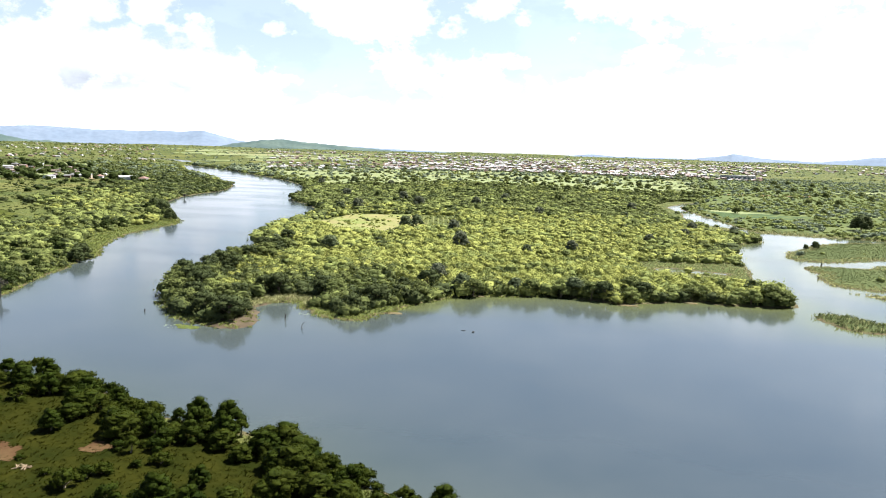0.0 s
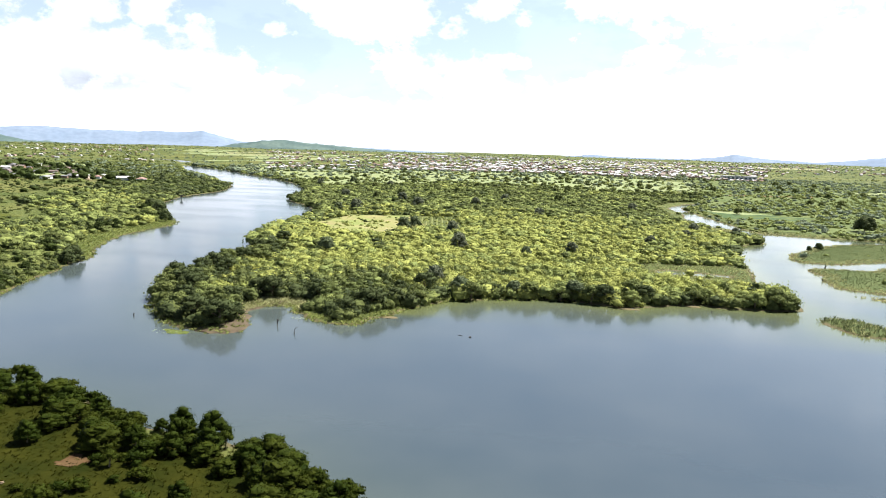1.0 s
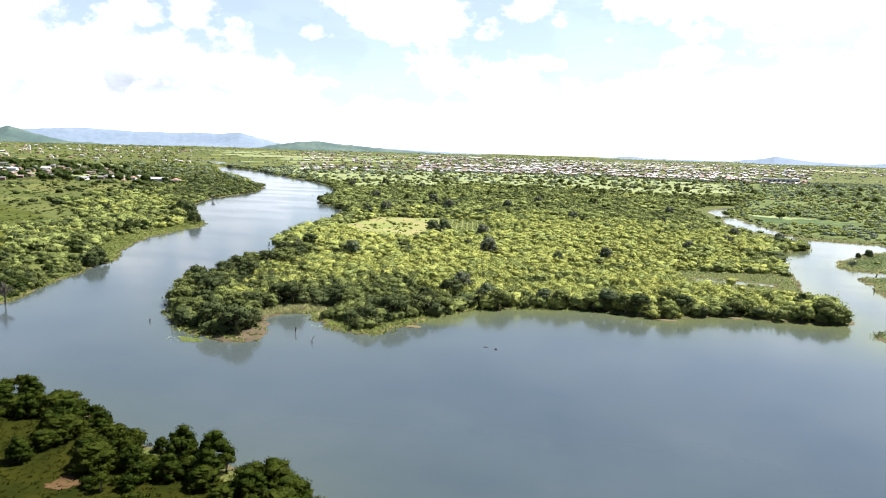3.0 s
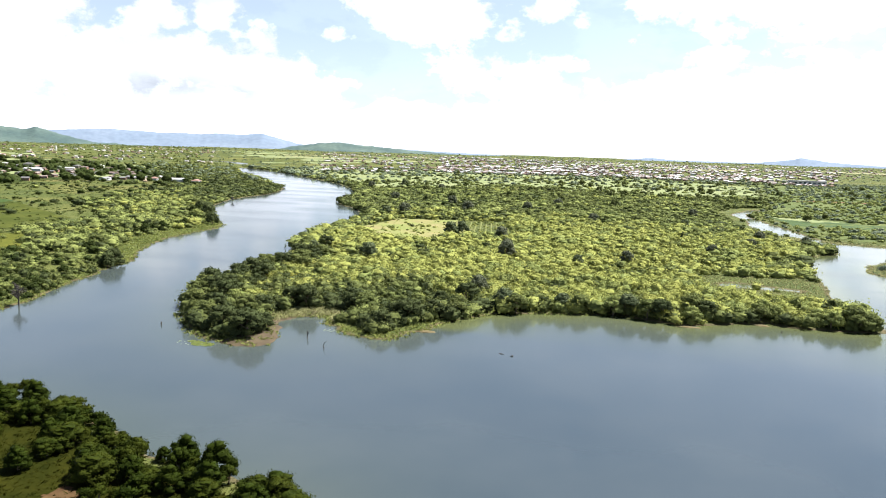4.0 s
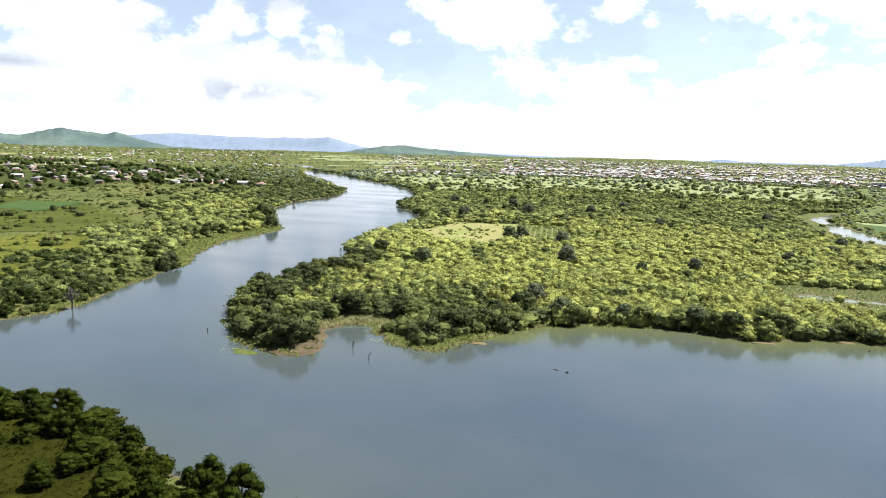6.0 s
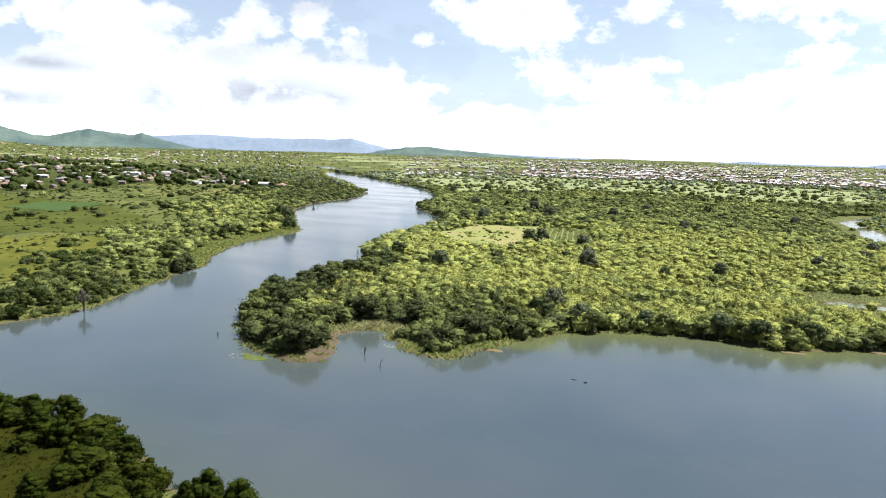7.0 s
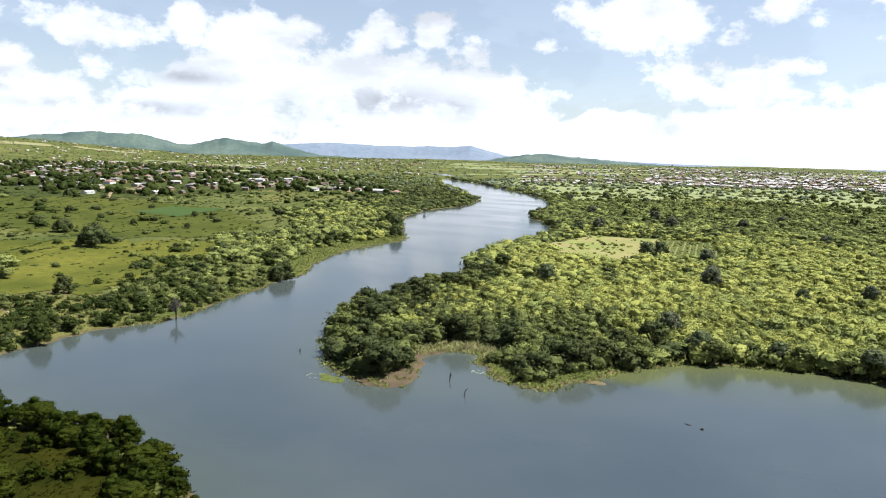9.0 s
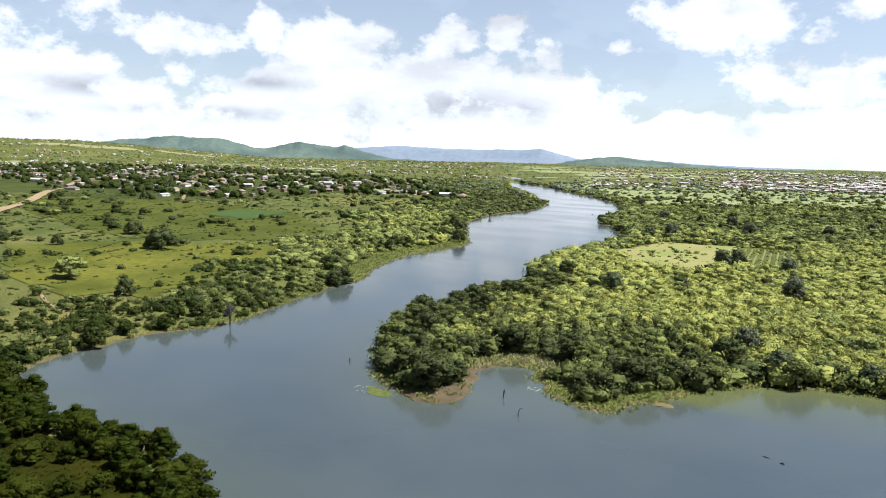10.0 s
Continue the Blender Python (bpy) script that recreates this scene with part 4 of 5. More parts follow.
# ---- reeds, grass, water plants ----
def blades(px, py, z, tall, wide, per, rng, splay=0.35):
    """Tufts of upright leaves."""
    n = len(px)
    m = n * per
    bx = np.repeat(px, per) + rng.normal(0, 0.35, m) * np.repeat(tall, per)
    by = np.repeat(py, per) + rng.normal(0, 0.35, m) * np.repeat(tall, per)
    bz = np.repeat(z, per) - 0.1
    ht = np.repeat(tall, per) * rng.uniform(0.6, 1.15, m)
    ang = rng.uniform(0, 6.28, m)
    ux, uy = np.cos(ang) * wide, np.sin(ang) * wide
    lx, ly = rng.normal(0, splay, m) * ht, rng.normal(0, splay, m) * ht
    base = np.stack([bx, by, bz], -1)
    a = base - np.stack([ux, uy, 0 * ux], -1)
    b = base + np.stack([ux, uy, 0 * ux], -1)
    mid = base + np.stack([lx * 0.4, ly * 0.4, ht * 0.6], -1)
    c = mid + np.stack([ux, uy, 0 * ux], -1) * 0.8
    d = base + np.stack([lx, ly, ht], -1) - np.stack([ux, uy, 0 * ux], -1) * 0.2
    v = np.stack([a, b, c, d], 1).reshape(-1, 3)
    up = unit(np.stack([rng.normal(0, 0.28, m), rng.normal(0, 0.28, m), np.ones(m)], -1))
    return v, np.arange(4 * m).reshape(m, 4), np.repeat(up, 4, axis=0)


def reeds_and_grass():
    rng = np.random.default_rng(61)
    px, py = scatter(10, 240, 215, 520, 1.6, rng)
    d, s = shore_distance(px, py), side_of(px, py)
    marsh = polygon_distance(px, py, MARSH) < 0
    edge = (s == 3) & (d > -0.6) & (d < 7) | marsh & (d > 0.2) | (s == 1) & (px > 55) & (py > 285) & (d > -0.5) & (d < 9)
    k = edge & (rng.uniform(0, 1, px.size) < 0.75)
    sets = [blades(px[k], py[k], np.maximum(height(px[k], py[k], d[k]), 0), rng.uniform(0.5, 1.0, k.sum()) * np.where(marsh[k], 0.7, 1.0), 0.1, 11, rng, 0.5)]
    px, py = scatter(-110, -60, 190, 226, 0.9, rng)
    d = shore_distance(px, py)
    k = (polygon_distance(px, py, INLET) < 0) & (d > 0.3) & (d < 10)
    sets.append(blades(px[k], py[k], height(px[k], py[k], d[k]), rng.uniform(0.6, 1.2, k.sum()), 0.06, 14, rng))
    v, f = join_sets(sets)
    tagged(mesh_object("reeds", v, f, LEAF_REED, normals=np.vstack([q[2] for q in sets])), "tan and green reeds along the marshy shore", "reeds", kind="stuff")
    # bright grass: left bank meadow strip, tip of the peninsula, islands
    px, py = scatter(-330, 0, 168, 430, 1.15, rng)
    d, s = shore_distance(px, py), side_of(px, py)
    strip = (s == 2) & (d > -0.5) & (d < np.where((py > 262) & (py < 425), 13, 5.0))
    tip = (s == 1) & (d > -0.9) & (d < 4.5) & (py < 262)
    k = (strip | tip) & (rng.uniform(0, 1, px.size) < 0.78) & ~((polygon_distance(px, py, SPIT) < 0) & (d < 2.6) & (py < 203) & (wave(px, py, 5, 8.0) < np.where(py < 177, 0.1, 0.3)))
    sets = [blades(px[k], py[k], np.maximum(height(px[k], py[k], d[k]), 0), rng.uniform(0.3, 0.75, k.sum()) * np.where(tip[k], 1.1, 1.0), 0.065, 20, rng, 0.6)]
    v, f = join_sets(sets)
    tagged(mesh_object("meadow_grass", v, f, LEAF_MEADOW, normals=np.vstack([q[2] for q in sets])), "bright green grass fringing the shores", "grass", kind="stuff")
    px, py = scatter(70, 240, 220, 480, 1.5, rng)
    d, s = shore_distance(px, py), side_of(px, py)
    k = (s == 3) & (d >= np.where(py < 260, 0.8, 5)) | (px > 70) & (py < 250) & (d > 0.8)
    v, f, up = blades(px[k], py[k], height(px[k], py[k], d[k]), rng.uniform(0.4, 0.8, k.sum()) * np.where(py[k] < 260, 1.9, 1.0), 0.1, 8, rng)
    tagged(mesh_object("sedge", v, f, LEAF_SEDGE, normals=up), "grey-green sedge and reeds covering the islands", "reeds", kind="stuff")
    sets = []
    # tussocks on the near bank
    px, py = scatter(-170, 15, 48, 128, 1.15, rng)
    d, s = shore_distance(px, py), side_of(px, py)
    k = (s != 1) & (d > 0.3) & (d < 60)
    sets.append(blades(px[k], py[k], height(px[k], py[k], d[k]), rng.uniform(0.25, 0.6, k.sum()), 0.055, 12, rng, 0.7))
    v, f = join_sets(sets)
    tagged(mesh_object("grass_tufts", v, f, LEAF_GRASS_SHADED, normals=np.vstack([q[2] for q in sets])), "olive grass tufts covering the near bank, darkened as cloud shade", "grass", kind="stuff")


def pasture_tussocks():
    """Low clumps and rough grass over the pasture behind the left bank."""
    rng = np.random.default_rng(65)
    px, py = scatter(-700, -190, 120, 640, 1.9, rng)
    k = (side_of(px, py) == 2) & in_view(px, py)
    px, py = px[k], py[k]
    d = shore_distance(px, py)
    # old terrace banks along the slope, overgrown in stretches, and strays between them
    bank = (d + 6 * wave(px, py, 60, 2.0) + 2 * wave(px, py, 17, 5.0)) / 12.0
    bank = np.abs(bank - np.round(bank)) < 0.085
    stretch = np.clip(0.42 + 0.75 * wave(px, py, 48, 4.0), 0, 0.85)
    k = (d > 14) & (rng.uniform(0, 1, px.size) < np.where(bank, stretch, 0.022)) & (polygon_distance(px, py, CROP) > 0)
    px, py, d = px[k], py[k], d[k]
    size = rng.uniform(0.3, 0.75, px.size)
    v, f, nrm, tone = bushes(px, py, height(px, py, d) - 0.1, 1.5 * size, 0.9 * size, 14, 0.42, rng)
    tagged(mesh_object("tussocks", v, f, LEAF_ROUGH, normals=nrm, tone=tone), "rough olive grass tussocks over the pasture", "grass", kind="stuff")


pasture_tussocks()
near_bank_trees()
peninsula_trees()
left_bank_trees()
reeds_and_grass()


# ---- fields, tracks and roads ----
def drape(name, label, category, poly, cell, lift, mat):
    """A field or patch laid on the ground inside the outline."""
    poly = np.array(poly, float)
    x0, y0 = poly.min(0) - cell
    x1, y1 = poly.max(0) + cell
    xs, ys = np.arange(x0, x1, cell), np.arange(y0, y1, cell)
    gx, gy = np.meshgrid(xs, ys)
    z = height(gx.ravel(), gy.ravel()) + lift
    wob = 1.5 * cell * wave(gx.ravel(), gy.ravel(), cell * 7, 3.3)
    ins = (polygon_distance(gx.ravel() + wob, gy.ravel() - wob, poly) < 0).reshape(gx.shape)
    keep = (ins[:-1, :-1] & ins[1:, :-1] & ins[:-1, 1:] & ins[1:, 1:]).ravel()
    nx = len(xs)
    i = (np.arange(len(ys) - 1)[:, None] * nx + np.arange(nx - 1)[None, :]).ravel()[keep]
    f = np.column_stack([i, i + 1, i + nx + 1, i + nx])
    used, inv = np.unique(f, return_inverse=True)
    v = np.column_stack([gx.ravel(), gy.ravel(), z])[used]
    return tagged(mesh_object(name, v, inv.reshape(f.shape), mat, True), label, category, kind="structure")


def track(name, label, line, width, mat, lift=0.12):
    p = rounded(line, steps=10)
    d = np.gradient(p, axis=0)
    d /= np.linalg.norm(d, axis=1, keepdims=True)
    nrm = np.column_stack([-d[:, 1], d[:, 0]])
    rows = []
    for q in (-0.5, -0.28, 0, 0.28, 0.5):
        w = width * (1 + 0.12 * wave(p[:, 0], p[:, 1], 30, q))
        xy = p + nrm * (q * w)[:, None]
        rows.append(np.column_stack([xy, height(xy[:, 0], xy[:, 1]) + lift + (0.1 if abs(q) < 0.4 else 0)]))
    v = np.vstack(rows)
    n = len(p)
    i = (np.arange(4)[:, None] * n + np.arange(n - 1)[None, :]).ravel()
    return tagged(mesh_object(name, v, np.column_stack([i + n, i + n + 1, i + 1, i]), mat, True), label, "road", kind="structure")


DIRT = plain("dirt_road", (0.16, 0.12, 0.07), (0.21, 0.16, 0.1), 0.25, 0.95)
RED_SOIL = plain("red_soil", (0.1, 0.05, 0.028), (0.13, 0.07, 0.04), 0.2, 0.95)
CROP_GREEN = plain("crop_green", (0.025, 0.046, 0.008), (0.035, 0.056, 0.01), 0.05, 0.85)
PALE_FIELD = plain("pale_field", (0.12, 0.142, 0.054), (0.165, 0.17, 0.074), 0.03, 0.9, fine=0.2)
DRY_GRASS = plain("dry_grass", (0.175, 0.15, 0.066), (0.125, 0.15, 0.04), 0.055, 0.95, fine=0.5)
PLOT = plain("plot_soil", (0.085, 0.095, 0.03), (0.11, 0.11, 0.04), 0.2, 0.95, fine=1.2)
FALLOW = plain("fallow_field", (0.15, 0.145, 0.062), (0.175, 0.16, 0.08), 0.03, 0.9, fine=0.3)
WET_MUD = plain("wet_mud", (0.048, 0.034, 0.019), (0.075, 0.056, 0.032), 0.3, 0.8, fine=2.0)
ISLE_GRASS = plain("isle_grass", (0.05, 0.063, 0.023), (0.074, 0.085, 0.031), 0.06, 0.95, bump=0.6, fine=0.8)
SAND = plain("sand", (0.115, 0.088, 0.046), (0.085, 0.072, 0.036), 0.8, 0.95)

track("road", "pale sandy dirt road through the pasture", [(-440, 195), (-490, 222), (-545, 255), (-639, 314), (-742, 371), (-852, 436), (-974, 514), (-1080, 600)], 8.0, DIRT, 0.8)
track("path", "narrow bare footpath through the grass", [(-205, 150), (-218, 155), (-236, 156), (-262, 164)], 1.0, DIRT)
track("path", "bare earth path between village houses", [(-590, 640), (-640, 690), (-720, 770), (-800, 800)], 5.0, DIRT, 0.8)
track("path", "bare earth path between village houses", [(-520, 660), (-560, 700), (-600, 720)], 4.0, DIRT, 0.8)
track("path", "bare trodden strip along the village edge", [(-700, 520), (-660, 470), (-620, 440), (-560, 400)], 3.0, DIRT, 0.8)
drape("field_crop", "square field of fresh green crops", "field", CROP, 2.5, 0.4, CROP_GREEN)
drape("field_pale", "pale green mown field by the river", "field", [(92, 692), (130, 686), (150, 650), (112, 655)], 3.0, 0.2, PALE_FIELD)
drape("field_crop", "deep green crop field by the river", "field", EAST_FIELD, 3.0, 0.12, CROP_GREEN)
drape("field_red", "strip of bare red ploughed earth", "field", [(130, 905), (245, 893), (247, 912), (180, 922), (132, 918)], 3.0, 0.3, RED_SOIL)
drape("field_dry", "dry yellow grass clearing in the bush", "field", CLEARING, 2.0, 0.12, DRY_GRASS)
# extra turf sheet over the near bank, cloud shade mixed into its colour
BANK_TURF_SHADED = plain("bank_turf_shaded", (0.009, 0.0115, 0.0009), (0.02, 0.0195, 0.0018), 0.12, 0.95, bump=0.6, fine=1.5)
drape("turf", "rough olive grass on the near bank, darkened as cloud shade", "grass", [(-150, 108), (-134, 113), (-114, 119), (-95, 115), (-81, 109), (-67, 105), (-49, 102), (-21, 86), (12, 70), (20, 45), (-140, 40), (-170, 60), (-172, 108)], 1.5, 0.06, BANK_TURF_SHADED)
BANK_SOIL = plain("bank_soil", (0.05, 0.026, 0.012), (0.07, 0.045, 0.02), 0.3, 0.95, fine=1.5)
drape("soil_patch", "patch of bare red soil on the bank", "soil", [(-96, 84), (-92, 92), (-86, 90), (-84, 85), (-89, 81)], 0.6, 0.12, BANK_SOIL)
drape("soil_patch", "worn sandy patch in the bank grass", "soil", [(-80, 92), (-77, 96), (-72, 95), (-74, 91)], 0.6, 0.12, BANK_SOIL)
# meadow sheet coloured lighter to paint the patch of sun
LEFT_MEADOW_SUNLIT = plain("left_meadow_sunlit", (0.04, 0.047, 0.008), (0.09, 0.088, 0.015), 0.03, 0.95, bump=0.6, fine=0.4)
FIELD_DARK = plain("ploughed_dark", (0.03, 0.024, 0.017), (0.045, 0.036, 0.026), 0.05, 0.95, fine=0.6)
LEFT_PASTURE = plain("left_pasture", (0.034, 0.042, 0.008), (0.058, 0.062, 0.012), 0.03, 0.95, bump=0.6, fine=0.3)
drape("meadow", "yellow-green meadow behind the river belt, sunlight in its colour", "meadow", [(-364, 192), (-300, 165), (-238, 160), (-226, 185), (-243, 238), (-266, 290), (-300, 300), (-347, 248)], 4.0, 0.22, LEFT_MEADOW_SUNLIT)
# grass sheet that darkens the village ground in place of cloud shade
VILLAGE_GRASS_SHADED = plain("village_grass_shaded", (0.026, 0.035, 0.009), (0.046, 0.052, 0.014), 0.02, 0.95, bump=0.6, fine=0.3)
drape("pasture", "rough green land round the village houses, darkened as cloud shade", "pasture", [(-485, 715), (-600, 600), (-560, 420), (-640, 330), (-900, 330), (-1400, 420), (-1800, 820), (-1400, 1120), (-820, 1060), (-620, 830)], 9.0, 0.2, VILLAGE_GRASS_SHADED)
drape("field_dark", "long strip of dark ploughed soil above the village", "field", [(-1650, 950), (-1260, 1075), (-1000, 1100), (-1010, 1160), (-1290, 1150), (-1680, 1020)], 8.0, 0.6, FIELD_DARK)
drape("pasture", "green grazed pasture below the village", "pasture", [(-681, 313), (-520, 262), (-389, 240), (-352, 255), (-306, 310), (-340, 372), (-430, 420), (-587, 405)], 4.0, 0.18, LEFT_PASTURE)
drape("mud_spit", "bare brown mud along the spit and inlet", "mud", SPIT, 0.8, 0.07, WET_MUD)
drape("pasture", "pale green open pasture behind the bush", "pasture", [(-640, 1180), (-500, 1010), (-400, 905), (-345, 815), (-254, 830), (-225, 900), (-190, 1080), (-230, 1250), (-400, 1330), (-700, 1400)], 10.0, 0.5, PALE_FIELD)
drape("pasture", "light green grazing land in front of the town", "pasture", [(-300, 850), (-225, 872), (-100, 895), (40, 900), (120, 960), (150, 1150), (40, 1300), (-250, 1330), (-350, 1250), (-330, 1000)], 9.0, 0.32, PALE_FIELD)
EAST_GRASS = plain("east_grass", (0.062, 0.078, 0.027), (0.095, 0.106, 0.038), 0.02, 0.95, bump=0.5, fine=0.25)
drape("pasture", "green rough pasture beyond the river arm", "pasture", [(92, 720), (104, 540), (125, 512), (330, 480), (620, 700), (700, 1200), (300, 1500), (150, 1300), (125, 960), (96, 800)], 8.0, 0.1, EAST_GRASS)
for isle in ISLANDS[:2] + ISLANDS[3:]:
    drape("island_turf", "green grassy top of a reed island", "grass", isle, 2.0, 0.08, ISLE_GRASS)
for far_field in ([(-900, 1050), (-760, 1150), (-700, 1090), (-840, 1000)], [(-700, 1180), (-560, 1330), (-500, 1290), (-640, 1150)],
                  [(-130, 1010), (-80, 925), (0, 912), (90, 905), (90, 950), (0, 975)], [(300, 1020), (470, 1000), (480, 1030), (310, 1050)], [(180, 1150), (330, 1140), (335, 1170), (180, 1180)]):
    drape("field_pale", "pale green open field on the plain", "field", far_field, 8.0, 0.5, PALE_FIELD)


def plain_fields():
    """Mown and fallow fields scattered over the far plain."""
    rng = np.random.default_rng(69)
    mats = ((FALLOW, "pale straw-coloured fallow field on the plain"), (PALE_FIELD, "pale green field on the far plain"), (PALE_FIELD, "pale green field on the far plain"))
    done = 0
    while done < 46:
        az, r = radians(rng.uniform(-76, 20)), rng.uniform(950, 3200)
        x, y = r * math.sin(az), r * math.cos(az)
        if shore_distance(np.array([x]), np.array([y]))[0] < 130:
            continue
        w, h, a = rng.uniform(50, 120) * (0.6 + r / 2500), rng.uniform(30, 60) * (0.6 + r / 2000), rng.uniform(-0.4, 0.4)
        ca, sa = math.cos(a - az), math.sin(a - az)
        q = [(x + u * w * ca - v * h * sa, y + u * w * sa + v * h * ca) for u, v in ((-1, -0.8), (0.2, -1), (1, -0.7), (0.8, 0.9), (-0.9, 1))]
        mat, label = mats[done % 3]
        drape("field", label, "field", q, max(6.0, r / 160), 0.6 + 0.01 * done, mat)
        done += 1


plain_fields()


def tilled_rows():
    """Ridges of the hand-tilled plot in the bush."""
    sets = []
    a, b = np.array((-126.0, 478.0)), np.array((-108.0, 398.0))
    for i in range(11):
        s = np.array((3.3 * i, 0.4 * i))
        t = np.linspace(0, 1, 40)[:, None]
        p = a + s + (b - a) * t
        z = height(p[:, 0], p[:, 1])
        rows = [np.column_stack([p[:, 0] + o, p[:, 1], z + q + 0.06 * wave(p[:, 0], p[:, 1], 3, i)]) for o, q in ((-0.7, 0.0), (-0.3, 0.3), (0.3, 0.3), (0.7, 0.0))]
        v = np.vstack(rows)
        k = (np.arange(3)[:, None] * 40 + np.arange(39)[None, :]).ravel()
        sets.append((v, np.column_stack([k + 40, k + 41, k + 1, k])))
    v, f = join_sets(sets)
    tagged(mesh_object("tilled_ridges", v, f, PLOT, True), "rows of tilled earth ridges in a bush plot", "field", kind="stuff")


tilled_rows()


# ---- villages ----
def corrugated(name, c1, c2, rough, metal):
    def build(nt, out):
        tcx = nt.nodes.new("ShaderNodeTexCoord")
        w = nt.nodes.new("ShaderNodeTexWave")
        w.bands_direction = "X"
        w.inputs["Scale"].default_value = 3.0
        nt.links.new(tcx.outputs["Object"], w.inputs["Vector"])
        info = nt.nodes.new("ShaderNodeObjectInfo")
        col = mix_rgb(nt, info.outputs["Random"], c1, c2)
        col = mix_rgb(nt, mul(nt, noise_fac(nt, 0.8, 6.0), 0.4), col, (c1[0] * 0.6, c1[1] * 0.5, c1[2] * 0.45))
        principled(nt, out, col, rough, metal, w.outputs["Fac"], 0.4, 0.04)
    return material(name, build)


ROOF_TIN = corrugated("roof_tin", (0.15, 0.146, 0.142), (0.36, 0.345, 0.325), 0.8, 0.0)
ROOF_RUST = corrugated("roof_rust", (0.1, 0.066, 0.052), (0.17, 0.13, 0.11), 0.75, 0.1)
ROOF_RED = corrugated("roof_red", (0.14, 0.07, 0.05), (0.19, 0.115, 0.085), 0.7, 0.0)
ROOF_DARK = corrugated("roof_dark", (0.07, 0.065, 0.06), (0.13, 0.12, 0.115), 0.7, 0.1)
WALL_CREAM = plain("wall_cream", (0.27, 0.22, 0.16), (0.36, 0.3, 0.23), 0.6, 0.9)
WALL_WHITE = plain("wall_white", (0.44, 0.43, 0.4), (0.52, 0.51, 0.48), 0.6, 0.85)
WALL_BRICK = plain("wall_brick", (0.17, 0.1, 0.068), (0.23, 0.145, 0.1), 0.7, 0.92)
DOOR_WOOD = plain("door_wood", (0.14, 0.085, 0.05), (0.2, 0.13, 0.08), 2.0, 0.7)


def glass_build(nt, out):
    p = principled(nt, out, (0.03, 0.04, 0.05), 0.08)
    p.inputs["IOR"].default_value = 1.5


WINDOW_GLASS = material("window_glass", glass_build)


def box(bm, x0, x1, y0, y1, z0, z1):
    v = [bm.verts.new(p) for p in ((x0, y0, z0), (x1, y0, z0), (x1, y1, z0), (x0, y1, z0), (x0, y0, z1), (x1, y0, z1), (x1, y1, z1), (x0, y1, z1))]
    for q in ((0, 3, 2, 1), (4, 5, 6, 7), (0, 1, 5, 4), (1, 2, 6, 5), (2, 3, 7, 6), (3, 0, 4, 7)):
        bm.faces.new([v[i] for i in q])


def house(label, wall, roof, wide, deep, high, pitch, windows=3, hip=False):
    root = tagged(new("house"), label, "house", "village houses")
    w, d = wide / 2, deep / 2
    top = high + pitch
    bm = bmesh.new()
    b = [bm.verts.new(p) for p in ((-w, -d, -0.8), (w, -d, -0.8), (w, d, -0.8), (-w, d, -0.8))]
    t = [bm.verts.new(p) for p in ((-w, -d, high), (w, -d, high), (w, d, high), (-w, d, high))]
    for i in range(4):
        bm.faces.new((b[i], b[(i + 1) % 4], t[(i + 1) % 4], t[i]))
    if not hip:
        for s, (i, j) in ((-1, (3, 0)), (1, (1, 2))):
            g = bm.verts.new((s * w, 0, top - 0.08))
            bm.faces.new((t[i], t[j], g))
    part("wall", bm, wall, root)
    bm = bmesh.new()
    e, k, th = 0.45, pitch / d, 0.1
    inset = d * 0.9 if hip else 0.0
    low, ridge_z = high - e * k, top
    corners = [(-w - e, -d - e, low), (w + e, -d - e, low), (w + e, d + e, low), (-w - e, d + e, low)]
    rid = [(-w - e + inset, 0, ridge_z), (w + e - inset, 0, ridge_z)]
    for s in (th, 0):
        c = [bm.verts.new((x, y, z + s)) for x, y, z in corners]
        r = [bm.verts.new((x, y, z + s)) for x, y, z in rid]
        fs = [(c[0], c[1], r[1], r[0]), (c[2], c[3], r[0], r[1])]
        if hip:
            fs += [(c[1], c[2], r[1]), (c[3], c[0], r[0])]
        for f in fs:
            bm.faces.new(f if s else f[::-1])
    part("roof", bm, roof, root)
    bm = bmesh.new()
    box(bm, -0.5, 0.4, -d - 0.06, -d + 0.05, 0, 2.02)
    part("door", bm, DOOR_WOOD, root)
    for i in range(windows):
        x = -w + wide * (i + 0.5) / windows
        if abs(x) < 1.2:
            x = x + 1.7
        bm = bmesh.new()
        box(bm, x - 0.55, x + 0.55, -d - 0.04, -d + 0.05, 0.95, 1.95)
        win = part("window", bm, WINDOW_GLASS, root)
        bm = bmesh.new()
        for q in ((-0.62, -0.55), (0.55, 0.62), (-0.03, 0.03)):
            box(bm, x + q[0], x + q[1], -d - 0.07, -d + 0.03, 0.88, 2.02)
        part("window_frame", bm, WALL_WHITE, win)
    return root


VILLAGE = np.array([(-485, 715), (-600, 600), (-590, 470), (-720, 400), (-950, 430), (-1400, 500), (-1750, 820), (-1350, 1050), (-800, 1000), (-620, 800)], float)


